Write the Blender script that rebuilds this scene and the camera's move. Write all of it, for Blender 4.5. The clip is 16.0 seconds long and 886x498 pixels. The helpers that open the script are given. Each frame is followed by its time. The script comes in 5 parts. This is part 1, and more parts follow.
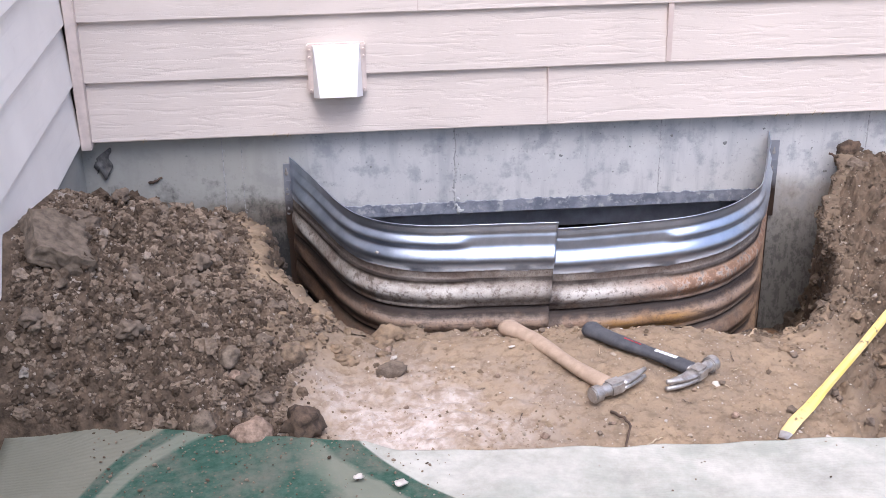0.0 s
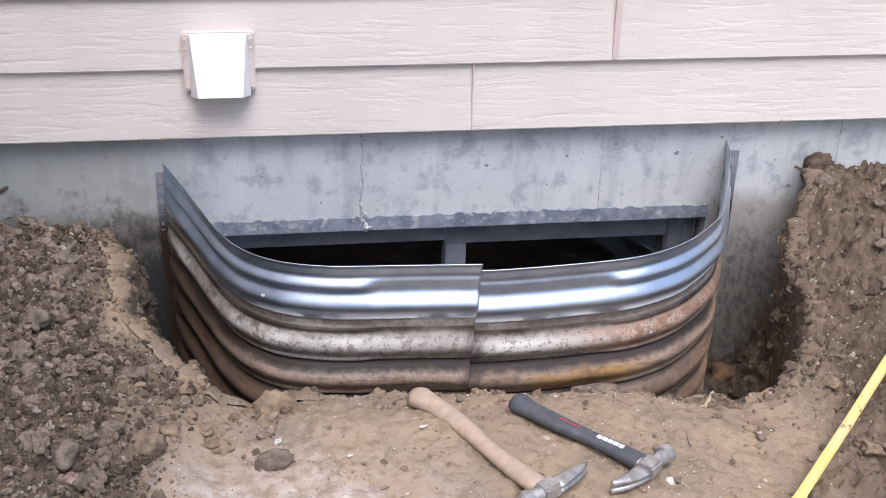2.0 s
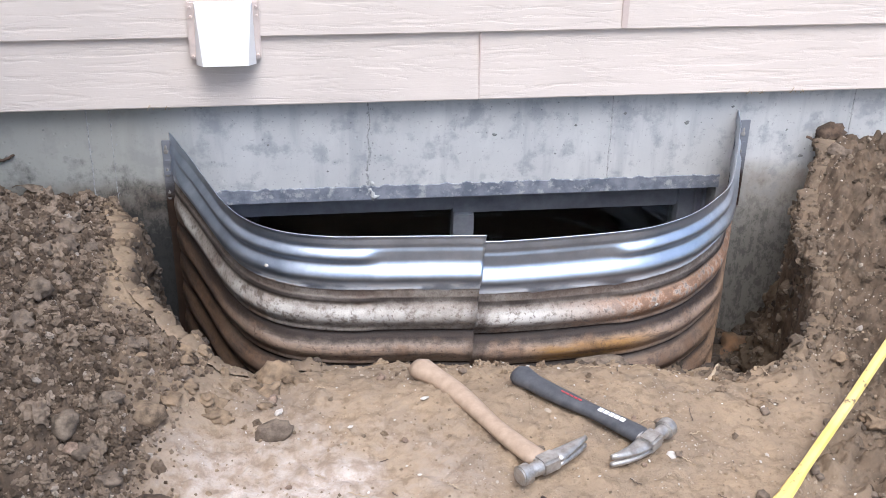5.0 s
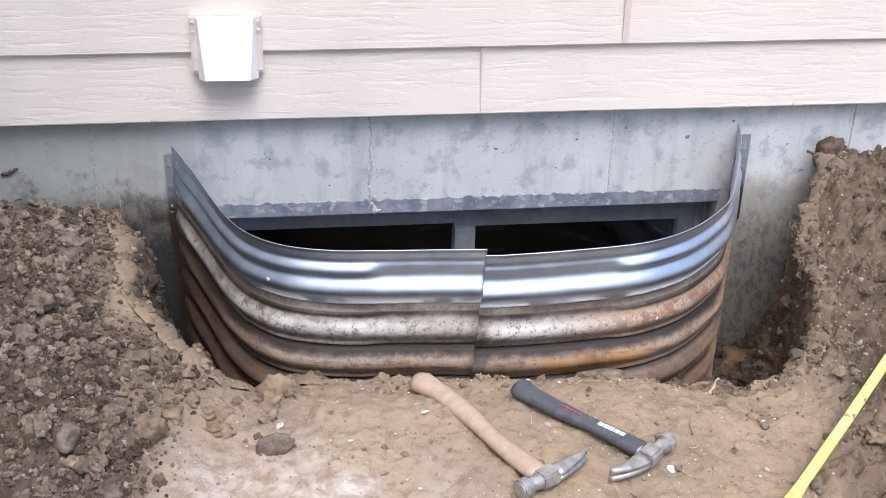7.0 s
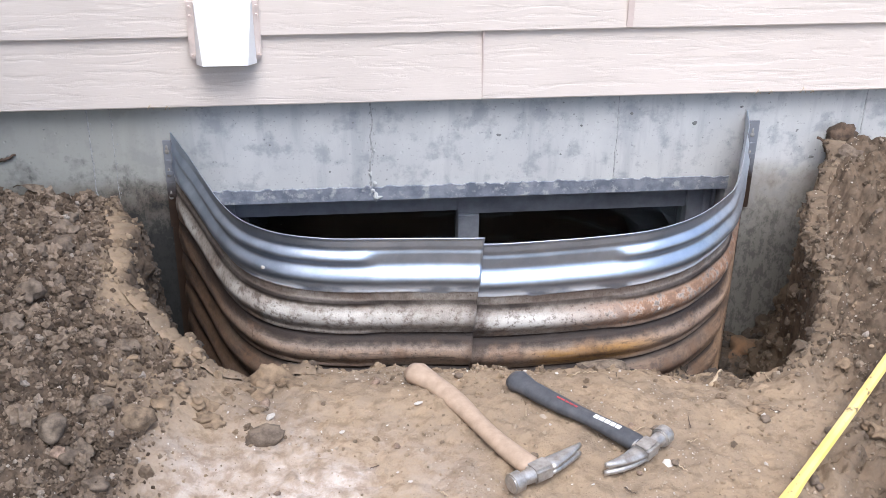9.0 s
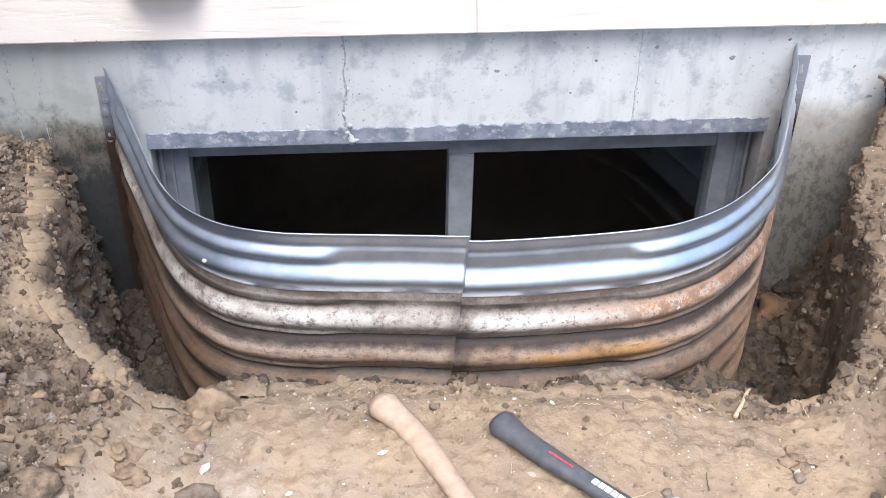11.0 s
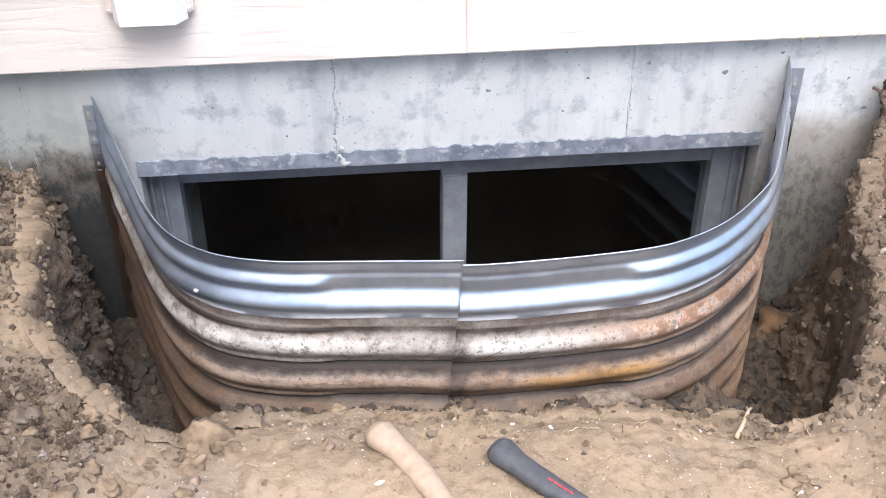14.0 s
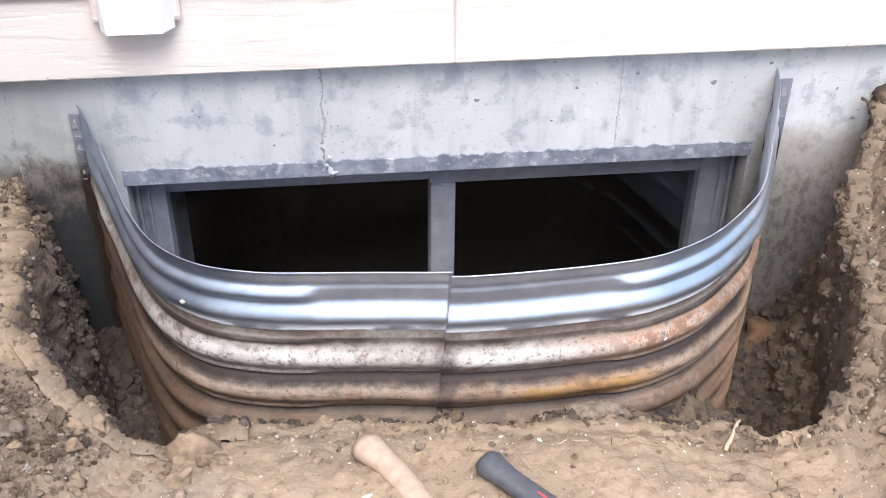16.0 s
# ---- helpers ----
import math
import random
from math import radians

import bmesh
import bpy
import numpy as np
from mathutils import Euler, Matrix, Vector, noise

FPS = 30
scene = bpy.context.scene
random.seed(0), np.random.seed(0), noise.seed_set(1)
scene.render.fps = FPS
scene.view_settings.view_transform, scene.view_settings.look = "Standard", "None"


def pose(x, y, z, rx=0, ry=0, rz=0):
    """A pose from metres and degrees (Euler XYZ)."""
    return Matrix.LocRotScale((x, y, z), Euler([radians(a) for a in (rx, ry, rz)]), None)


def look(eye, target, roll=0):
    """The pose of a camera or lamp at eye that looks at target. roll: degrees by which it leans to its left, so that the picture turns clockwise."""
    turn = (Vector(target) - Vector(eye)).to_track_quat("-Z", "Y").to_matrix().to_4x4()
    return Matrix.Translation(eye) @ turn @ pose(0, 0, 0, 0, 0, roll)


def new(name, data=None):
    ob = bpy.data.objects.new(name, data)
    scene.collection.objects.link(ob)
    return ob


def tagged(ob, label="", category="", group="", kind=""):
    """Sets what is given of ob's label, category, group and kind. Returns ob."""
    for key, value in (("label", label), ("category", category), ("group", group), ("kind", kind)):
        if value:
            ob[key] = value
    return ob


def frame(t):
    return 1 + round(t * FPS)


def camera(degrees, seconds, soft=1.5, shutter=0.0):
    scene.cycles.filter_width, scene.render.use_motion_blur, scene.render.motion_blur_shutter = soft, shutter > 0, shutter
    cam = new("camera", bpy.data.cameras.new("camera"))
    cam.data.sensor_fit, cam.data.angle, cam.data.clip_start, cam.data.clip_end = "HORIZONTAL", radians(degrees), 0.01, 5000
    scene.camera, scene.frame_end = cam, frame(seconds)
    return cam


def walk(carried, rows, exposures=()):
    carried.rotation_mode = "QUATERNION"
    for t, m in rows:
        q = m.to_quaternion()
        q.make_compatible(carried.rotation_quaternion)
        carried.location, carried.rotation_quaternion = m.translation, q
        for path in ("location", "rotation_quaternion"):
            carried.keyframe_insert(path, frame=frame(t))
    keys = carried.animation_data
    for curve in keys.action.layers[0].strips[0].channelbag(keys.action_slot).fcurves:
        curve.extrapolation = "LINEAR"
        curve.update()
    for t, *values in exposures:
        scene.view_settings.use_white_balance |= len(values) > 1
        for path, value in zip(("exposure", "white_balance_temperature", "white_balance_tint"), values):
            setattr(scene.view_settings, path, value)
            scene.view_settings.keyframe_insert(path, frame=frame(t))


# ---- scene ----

# ------------------------------------------------------------ camera
cam = camera(38.9, 16.0, soft=0.8)
PATH = [
    (0, (-0.586, -3.594, 1.94), (-0.433, -1.777, 1.118), -0.8),
    (0.5, (-0.556, -3.354, 1.943), (-0.322, -1.57, 1.071), 0.4),
    (1, (-0.579, -3.098, 1.926), (-0.297, -1.312, 1.073), 0.2),
    (1.5, (-0.563, -2.991, 1.934), (-0.265, -1.24, 1.016), 0.4),
    (2, (-0.482, -2.966, 1.942), (-0.212, -1.216, 1.013), 1.7),
    (2.5, (-0.437, -2.957, 1.95), (-0.229, -1.208, 1.003), 0.8),
    (3, (-0.429, -2.953, 1.941), (-0.209, -1.212, 0.981), 0.6),
    (3.5, (-0.433, -2.948, 1.948), (-0.208, -1.219, 0.969), 0.9),
    (4, (-0.436, -2.952, 1.945), (-0.21, -1.224, 0.964), 1.3),
    (6.5, (-0.44, -2.952, 1.958), (-0.205, -1.223, 0.981), 1.4),
    (7, (-0.434, -2.959, 1.958), (-0.207, -1.221, 0.994), 1.4),
    (7.5, (-0.433, -2.96, 1.949), (-0.205, -1.224, 0.983), 1.4),
    (8, (-0.436, -2.957, 1.952), (-0.203, -1.223, 0.982), 1.6),
    (8.5, (-0.428, -2.953, 1.953), (-0.218, -1.212, 0.992), 0.7),
    (9, (-0.367, -2.923, 1.946), (-0.182, -1.193, 0.959), 0.9),
    (9.2, (-0.328, -2.879, 1.944), (-0.154, -1.168, 0.924), 2.0),
    (11.3, (-0.228, -2.283, 2.031), (-0.091, -0.748, 0.756), 1.1),
    (11.5, (-0.226, -2.279, 2.024), (-0.081, -0.738, 0.757), 0.9),
    (12, (-0.222, -2.294, 2.035), (-0.074, -0.743, 0.781), 1.0),
    (12.5, (-0.224, -2.298, 2.027), (-0.064, -0.751, 0.77), 1.1),
    (13, (-0.222, -2.296, 2.029), (-0.082, -0.742, 0.778), 0.4),
    (13.5, (-0.218, -2.291, 2.033), (-0.089, -0.746, 0.77), 0.1),
    (14, (-0.218, -2.284, 2.028), (-0.078, -0.732, 0.774), -0.0),
    (14.5, (-0.221, -2.277, 2.024), (-0.077, -0.727, 0.768), -0.0),
    (15, (-0.221, -2.273, 2.031), (-0.063, -0.727, 0.773), 0.5),
    (15.5, (-0.218, -2.274, 2.03), (-0.065, -0.721, 0.779), 0.4),
    (16, (-0.22, -2.267, 2.03), (-0.058, -0.713, 0.782), 0.6),
]
walk(cam, [(t, look(eye, target, roll)) for t, eye, target, roll in PATH],
     exposures=[(0.0, 0.96, 5900, 17), (1.5, 0.89, 5820, 13), (3.0, 0.93, 5820, 11), (4.0, 0.99, 5850, 10), (6.4, 1.05, 5850, 9), (9.2, 1.08, 5850, 9), (11.3, 1.48, 5880, 8), (16.0, 1.47, 5960, 9)])

# ------------------------------------------------------------ light
world = bpy.data.worlds.new("overcast_sky")
scene.world = world
world.use_nodes = True
wn = world.node_tree
wn.nodes.clear()
sky = wn.nodes.new("ShaderNodeTexSky")
sky.sky_type, sky.sun_disc = "NISHITA", False
sky.sun_elevation, sky.sun_rotation = radians(58), radians(200)
sky.dust_density, sky.air_density, sky.ozone_density = 4.0, 1.0, 1.0
bg = wn.nodes.new("ShaderNodeBackground")
bg.inputs["Strength"].default_value = 0.13
out = wn.nodes.new("ShaderNodeOutputWorld")
wn.links.new(sky.outputs[0], bg.inputs[0])
wn.links.new(bg.outputs[0], out.inputs[0])
sun_data = bpy.data.lights.new("sun", "SUN")
sun_data.energy, sun_data.angle, sun_data.color = 1.5, radians(35), (1.0, 0.97, 0.94)
sun = new("sun", sun_data)
sun.matrix_world = look((0.6, -2.2, 4.2), (0, 0, 0))


# ------------------------------------------------------------ materials
def material(name, rough=0.8, metal=0.0):
    m = bpy.data.materials.new(name)
    m.use_nodes = True
    b = m.node_tree.nodes["Principled BSDF"]
    b.inputs["Roughness"].default_value, b.inputs["Metallic"].default_value = rough, metal
    return m, m.node_tree, b


def node(nt, kind, **values):
    n = nt.nodes.new(kind)
    for key, value in values.items():
        n.inputs[key.replace("_", " ")].default_value = value
    return n


def coords(nt, scale=(1, 1, 1)):
    g = nt.nodes.new("ShaderNodeNewGeometry")
    m = nt.nodes.new("ShaderNodeMapping")
    m.inputs["Scale"].default_value = scale
    nt.links.new(g.outputs["Position"], m.inputs["Vector"])
    return m.outputs[0]


def noise_of(nt, vec, scale, detail=5, rough=0.6, distortion=0.0):
    n = node(nt, "ShaderNodeTexNoise", Scale=scale, Detail=detail, Roughness=rough, Distortion=distortion)
    nt.links.new(vec, n.inputs["Vector"])
    return n.outputs["Fac"]


def ramp(nt, fac, stops):
    r = nt.nodes.new("ShaderNodeValToRGB")
    while len(r.color_ramp.elements) < len(stops):
        r.color_ramp.elements.new(0.5)
    for e, (p, c) in zip(r.color_ramp.elements, stops):
        e.position = p
        e.color = (*c, 1) if not isinstance(c, (int, float)) else (c, c, c, 1)
    nt.links.new(fac, r.inputs[0])
    return r.outputs[0]


def mix(nt, fac, a, b, blend="MIX"):
    n = nt.nodes.new("ShaderNodeMix")
    n.data_type, n.blend_type = "RGBA", blend
    for value, socket in ((fac, n.inputs[0]), (a, n.inputs[6]), (b, n.inputs[7])):
        if isinstance(value, (int, float)):
            socket.default_value = value
        elif isinstance(value, tuple):
            socket.default_value = (*value, 1)
        else:
            nt.links.new(value, socket)
    return n.outputs[2]


def arith(nt, op, a, b=0.0, clamp=False):
    n = nt.nodes.new("ShaderNodeMath")
    n.operation, n.use_clamp = op, clamp
    for value, socket in ((a, n.inputs[0]), (b, n.inputs[1])):
        if isinstance(value, (int, float)):
            socket.default_value = value
        else:
            nt.links.new(value, socket)
    return n.outputs[0]


def bump(nt, b, height, strength=0.3, distance=0.01):
    n = node(nt, "ShaderNodeBump", Strength=strength, Distance=distance)
    nt.links.new(height, n.inputs["Height"])
    nt.links.new(n.outputs[0], b.inputs["Normal"])


def height_of(nt):
    g = nt.nodes.new("ShaderNodeNewGeometry")
    s = nt.nodes.new("ShaderNodeSeparateXYZ")
    nt.links.new(g.outputs["Position"], s.inputs[0])
    return s.outputs[0], s.outputs[1], s.outputs[2]


def attribute(nt, name):
    n = nt.nodes.new("ShaderNodeAttribute")
    n.attribute_name = name
    return n.outputs["Fac"]


def siding_material(name, base, stretch, relief=0.5):
    m, nt, b = material(name, 0.62)
    info = nt.nodes.new("ShaderNodeObjectInfo")
    g = nt.nodes.new("ShaderNodeNewGeometry")
    mp = nt.nodes.new("ShaderNodeMapping")
    mp.inputs["Scale"].default_value = stretch
    nt.links.new(g.outputs["Position"], mp.inputs["Vector"])
    shift = nt.nodes.new("ShaderNodeCombineXYZ")
    nt.links.new(arith(nt, "MULTIPLY", info.outputs["Random"], 40.0), shift.inputs[0])
    nt.links.new(arith(nt, "MULTIPLY", info.outputs["Random"], 17.0), shift.inputs[2])
    nt.links.new(shift.outputs[0], mp.inputs["Location"])
    grain = noise_of(nt, mp.outputs[0], 9, 6, 0.55, 0.6)
    fine = noise_of(nt, mp.outputs[0], 40, 3, 0.6)
    big = noise_of(nt, coords(nt), 2.3, 4)
    dirt = noise_of(nt, coords(nt), 14, 6, 0.7)
    dark = tuple(c * 0.88 for c in base)
    col = mix(nt, ramp(nt, big, [(0.35, 0.0), (0.7, 1.0)]), base, dark)
    col = mix(nt, ramp(nt, grain, [(0.28, 0.18), (0.42, 0.0)]), col, tuple(c * 0.72 for c in base))
    col = mix(nt, ramp(nt, dirt, [(0.66, 0.0), (0.82, 0.3)]), col, (0.42, 0.34, 0.29))
    nt.links.new(col, b.inputs["Base Color"])
    ridges = arith(nt, "ADD", ramp(nt, grain, [(0.25, 0.0), (0.5, 1.0)]), arith(nt, "MULTIPLY", fine, 0.35))
    bump(nt, b, ridges, relief, 0.0022)
    return m


SIDING = siding_material("painted_wood_grain_siding", (0.66, 0.58, 0.522), (0.7, 6, 6))
SIDING_WEST = siding_material("pale_painted_siding", (0.88, 0.84, 0.8), (6, 0.35, 6), 0.15)
m, nt, b = material("painted_trim", 0.55)
c = noise_of(nt, coords(nt), 20, 5, 0.65)
nt.links.new(mix(nt, ramp(nt, c, [(0.4, 0.0), (0.75, 1.0)]), (0.66, 0.56, 0.51), (0.5, 0.42, 0.38)), b.inputs["Base Color"])
bump(nt, b, c, 0.2, 0.002)
TRIM = m
m, nt, b = material("caulk", 0.7)
c = noise_of(nt, coords(nt), 60, 4)
nt.links.new(mix(nt, c, (0.5, 0.4, 0.36), (0.62, 0.52, 0.47)), b.inputs["Base Color"])
CAULK = m

# poured concrete, with the old soil line staining it below
m, nt, b = material("poured_concrete", 0.85)
X, Y, Z = height_of(nt)
v = coords(nt)
large, mid, fine = noise_of(nt, v, 3.2, 5, 0.6), noise_of(nt, v, 13, 6, 0.65), noise_of(nt, v, 90, 4, 0.7)
streak = noise_of(nt, coords(nt, (5, 5, 1.6)), 2.0, 5, 0.6)
col = mix(nt, ramp(nt, large, [(0.3, 0.0), (0.7, 1.0)]), (0.54, 0.54, 0.53), (0.425, 0.43, 0.43))
col = mix(nt, ramp(nt, streak, [(0.47, 0.0), (0.66, 0.45)]), col, (0.6, 0.595, 0.575))
col = mix(nt, ramp(nt, mid, [(0.52, 0.0), (0.62, 0.6)]), col, (0.26, 0.268, 0.29))
col = mix(nt, ramp(nt, fine, [(0.6, 0.0), (0.7, 0.65)]), col, (0.17, 0.17, 0.175))
dots = node(nt, "ShaderNodeTexVoronoi", Scale=38)
nt.links.new(v, dots.inputs["Vector"])
col = mix(nt, arith(nt, "MULTIPLY", ramp(nt, dots.outputs["Distance"], [(0.06, 0.8), (0.11, 0.0)]), ramp(nt, large, [(0.42, 0.2), (0.56, 1.0)])), col, (0.15, 0.15, 0.15))
wash = noise_of(nt, coords(nt, (9, 9, 1.2)), 2.2, 4, 0.6)
col = mix(nt, ramp(nt, wash, [(0.52, 0.0), (0.64, 0.3)]), col, (0.27, 0.28, 0.3))
# grey-green staining at the west end, with the corner's shade in its colour
west_stain_shade = ramp(nt, arith(nt, "SUBTRACT", arith(nt, "MULTIPLY", X, -1.0), arith(nt, "MULTIPLY", large, 0.3)), [(0.45, 0.0), (0.7, 0.75)])
col = mix(nt, west_stain_shade, col, (0.31, 0.305, 0.265))
line = arith(nt, "ADD", Z, arith(nt, "MULTIPLY", arith(nt, "SUBTRACT", large, 0.5), 0.10))
stain = ramp(nt, arith(nt, "ADD", line, arith(nt, "MULTIPLY", mid, 0.03)), [(0.47, 1.0), (0.53, 0.0)])
soiled = mix(nt, ramp(nt, mid, [(0.36, 0.0), (0.62, 1.0)]), (0.25, 0.185, 0.125), (0.19, 0.17, 0.145))
sides = ramp(nt, arith(nt, "ABSOLUTE", X), [(0.69, 0.0), (0.73, 1.0)])
col = mix(nt, arith(nt, "MULTIPLY", arith(nt, "MULTIPLY", stain, sides), ramp(nt, X, [(0.0, 0.9), (0.01, 0.6)])), col, soiled)
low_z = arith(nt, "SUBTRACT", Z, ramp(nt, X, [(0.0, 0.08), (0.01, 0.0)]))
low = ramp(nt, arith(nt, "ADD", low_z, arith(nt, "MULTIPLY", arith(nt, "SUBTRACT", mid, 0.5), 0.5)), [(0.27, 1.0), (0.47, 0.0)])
# duller concrete low down; the west pit's shade is painted as near-black
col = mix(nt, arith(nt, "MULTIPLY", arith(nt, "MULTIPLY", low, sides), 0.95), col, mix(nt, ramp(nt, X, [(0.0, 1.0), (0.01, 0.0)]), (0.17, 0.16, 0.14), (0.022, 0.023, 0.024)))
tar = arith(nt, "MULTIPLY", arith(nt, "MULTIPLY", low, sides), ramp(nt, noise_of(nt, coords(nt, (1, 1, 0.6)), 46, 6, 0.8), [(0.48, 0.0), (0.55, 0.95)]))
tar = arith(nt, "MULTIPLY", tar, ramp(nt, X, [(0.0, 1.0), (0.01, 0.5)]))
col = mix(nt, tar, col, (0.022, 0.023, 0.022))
nt.links.new(col, b.inputs["Base Color"])
pits = node(nt, "ShaderNodeTexVoronoi", Scale=26)
nt.links.new(v, pits.inputs["Vector"])
hole = ramp(nt, pits.outputs["Distance"], [(0.03, 0.0), (0.12, 1.0)])
bump(nt, b, arith(nt, "ADD", arith(nt, "MULTIPLY", mid, 0.5), arith(nt, "ADD", hole, arith(nt, "MULTIPLY", fine, 0.2))), 0.35, 0.004)
CONCRETE = m

m, nt, b = material("grey_buck_band", 0.6)
v = coords(nt)
c = noise_of(nt, v, 16, 6, 0.7)
col = mix(nt, ramp(nt, c, [(0.4, 0.0), (0.6, 1.0)]), (0.13, 0.145, 0.18), (0.25, 0.265, 0.305))
col = mix(nt, ramp(nt, noise_of(nt, v, 34, 5, 0.7), [(0.54, 0.0), (0.64, 0.75)]), col, (0.46, 0.46, 0.46))
nt.links.new(col, b.inputs["Base Color"])
bump(nt, b, c, 0.3, 0.003)
BUCK = m

# galvanised steel, clean above the old soil line, crusted and rusty below;
# "sheet_depth" runs down the sheet from its rim, in metres
m, nt, b = material("galvanised_steel", 0.32, 1.0)
v = coords(nt)
X, Y, Z = height_of(nt)
depth = attribute(nt, "sheet_depth")
w1, w2, w3 = noise_of(nt, v, 9, 5, 0.6), noise_of(nt, v, 42, 6, 0.72), noise_of(nt, v, 4, 4, 0.6)
w4 = noise_of(nt, v, 110, 4, 0.7)
level_streak = noise_of(nt, coords(nt, (1.0, 1.0, 6.0)), 7, 6, 0.72)


def swing(fac, amount):
    return arith(nt, "MULTIPLY", arith(nt, "SUBTRACT", fac, 0.5), amount)


def both(a, c, *more):
    r = arith(nt, "MULTIPLY", a, c)
    for q in more:
        r = arith(nt, "MULTIPLY", r, q)
    return r


rough_depth = arith(nt, "ADD", depth, arith(nt, "ADD", swing(w1, 0.020), swing(w2, 0.008)))
old = ramp(nt, rough_depth, [(0.132, 0.0), (0.136, 1.0)])
east = ramp(nt, arith(nt, "ADD", X, swing(w1, 0.2)), [(0.08, 0.0), (0.3, 1.0)])
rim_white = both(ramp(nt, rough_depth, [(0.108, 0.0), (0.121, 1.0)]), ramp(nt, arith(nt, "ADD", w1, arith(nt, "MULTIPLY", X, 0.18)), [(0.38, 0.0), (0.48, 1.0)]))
zinc = mix(nt, ramp(nt, w1, [(0.35, 0.0), (0.65, 1.0)]), (0.5, 0.56, 0.66), (0.34, 0.39, 0.48))
zinc = mix(nt, ramp(nt, w4, [(0.6, 0.0), (0.72, 0.35)]), zinc, (0.62, 0.64, 0.68))
# the sky's pale sheen on the east zinc, put into the base colour
sky_sheen = both(ramp(nt, arith(nt, "ADD", X, swing(w1, 0.25)), [(0.3, 0.0), (0.55, 0.75)]), ramp(nt, w2, [(0.35, 0.5), (0.6, 1.0)]))
zinc = mix(nt, sky_sheen, zinc, (0.74, 0.79, 0.86))
zinc = mix(nt, rim_white, zinc, (0.74, 0.76, 0.8))
crust = mix(nt, ramp(nt, w2, [(0.34, 0.0), (0.62, 1.0)]), (0.16, 0.128, 0.104), (0.33, 0.29, 0.25))
# pale crust and painted highlight on the second swelling, giving way to rust eastwards
crest_zone = ramp(nt, rough_depth, [(0.174, 0.0), (0.186, 1.0), (0.203, 1.0), (0.222, 0.0)])
crest_light = both(crest_zone, ramp(nt, w3, [(0.4, 0.2), (0.56, 1.0)]), ramp(nt, w2, [(0.38, 0.1), (0.48, 1.0)]))
crust = mix(nt, crest_light, crust, (0.56, 0.53, 0.49))
rusty = mix(nt, ramp(nt, w2, [(0.4, 0.0), (0.58, 1.0)]), (0.44, 0.235, 0.125), (0.21, 0.115, 0.068))
east_zone = ramp(nt, rough_depth, [(0.158, 0.0), (0.18, 1.0), (0.226, 1.0), (0.246, 0.25)])
crust = mix(nt, both(east_zone, east, ramp(nt, w2, [(0.4, 0.0), (0.5, 0.95)])), crust, rusty)
# dark rust just under the clean zinc, and the black band under the second swelling
under = both(ramp(nt, rough_depth, [(0.136, 1.0), (0.168, 0.0)]), ramp(nt, w3, [(0.44, 0.0), (0.56, 0.85)]))
crust = mix(nt, under, crust, (0.105, 0.068, 0.052))
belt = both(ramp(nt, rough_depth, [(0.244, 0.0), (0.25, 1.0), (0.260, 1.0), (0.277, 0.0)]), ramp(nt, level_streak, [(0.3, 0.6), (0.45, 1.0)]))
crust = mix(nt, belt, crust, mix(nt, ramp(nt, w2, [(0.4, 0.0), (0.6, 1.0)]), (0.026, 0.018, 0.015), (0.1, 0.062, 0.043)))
# rosy tan third swelling with an ochre stretch, rust below it
tan_zone = ramp(nt, rough_depth, [(0.266, 0.0), (0.284, 0.85), (0.32, 0.85), (0.334, 0.0)])
crust = mix(nt, both(tan_zone, ramp(nt, w2, [(0.36, 0.3), (0.52, 1.0)])), crust, (0.36, 0.25, 0.178))
ochre = both(tan_zone, ramp(nt, arith(nt, "ADD", X, swing(w1, 0.08)), [(0.06, 0.0), (0.12, 1.0), (0.3, 1.0), (0.4, 0.0)]), ramp(nt, level_streak, [(0.35, 0.3), (0.5, 1.0)]))
crust = mix(nt, ochre, crust, (0.42, 0.225, 0.06))
deep = ramp(nt, arith(nt, "ADD", depth, swing(w3, 0.08)), [(0.31, 0.0), (0.36, 0.85)])
crust = mix(nt, deep, crust, mix(nt, ramp(nt, w2, [(0.38, 0.0), (0.6, 1.0)]), (0.25, 0.165, 0.11), (0.1, 0.066, 0.048)))
# rusty flanks; the west one also has the pit's shade in its colour
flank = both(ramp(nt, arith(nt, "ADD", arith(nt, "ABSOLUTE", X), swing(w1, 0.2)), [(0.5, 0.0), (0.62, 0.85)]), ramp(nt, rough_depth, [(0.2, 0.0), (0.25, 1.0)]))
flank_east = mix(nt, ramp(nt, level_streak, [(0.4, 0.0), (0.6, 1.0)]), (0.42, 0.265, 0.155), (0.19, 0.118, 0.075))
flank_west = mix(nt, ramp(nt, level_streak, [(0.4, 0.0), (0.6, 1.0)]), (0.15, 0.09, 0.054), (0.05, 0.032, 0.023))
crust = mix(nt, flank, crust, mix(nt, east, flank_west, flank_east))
streaks = both(ramp(nt, level_streak, [(0.53, 0.0), (0.63, 0.75)]), ramp(nt, depth, [(0.23, 0.0), (0.27, 1.0)]))
crust = mix(nt, streaks, crust, (0.085, 0.06, 0.045))
crust = mix(nt, ramp(nt, w4, [(0.58, 0.0), (0.66, 0.75)]), crust, (0.1, 0.065, 0.048))
patches = both(ramp(nt, w1, [(0.52, 0.0), (0.6, 0.55)]), ramp(nt, depth, [(0.14, 0.5), (0.24, 1.0)]))
crust = mix(nt, patches, crust, mix(nt, ramp(nt, w2, [(0.42, 0.0), (0.58, 1.0)]), (0.09, 0.056, 0.04), (0.22, 0.128, 0.075)))
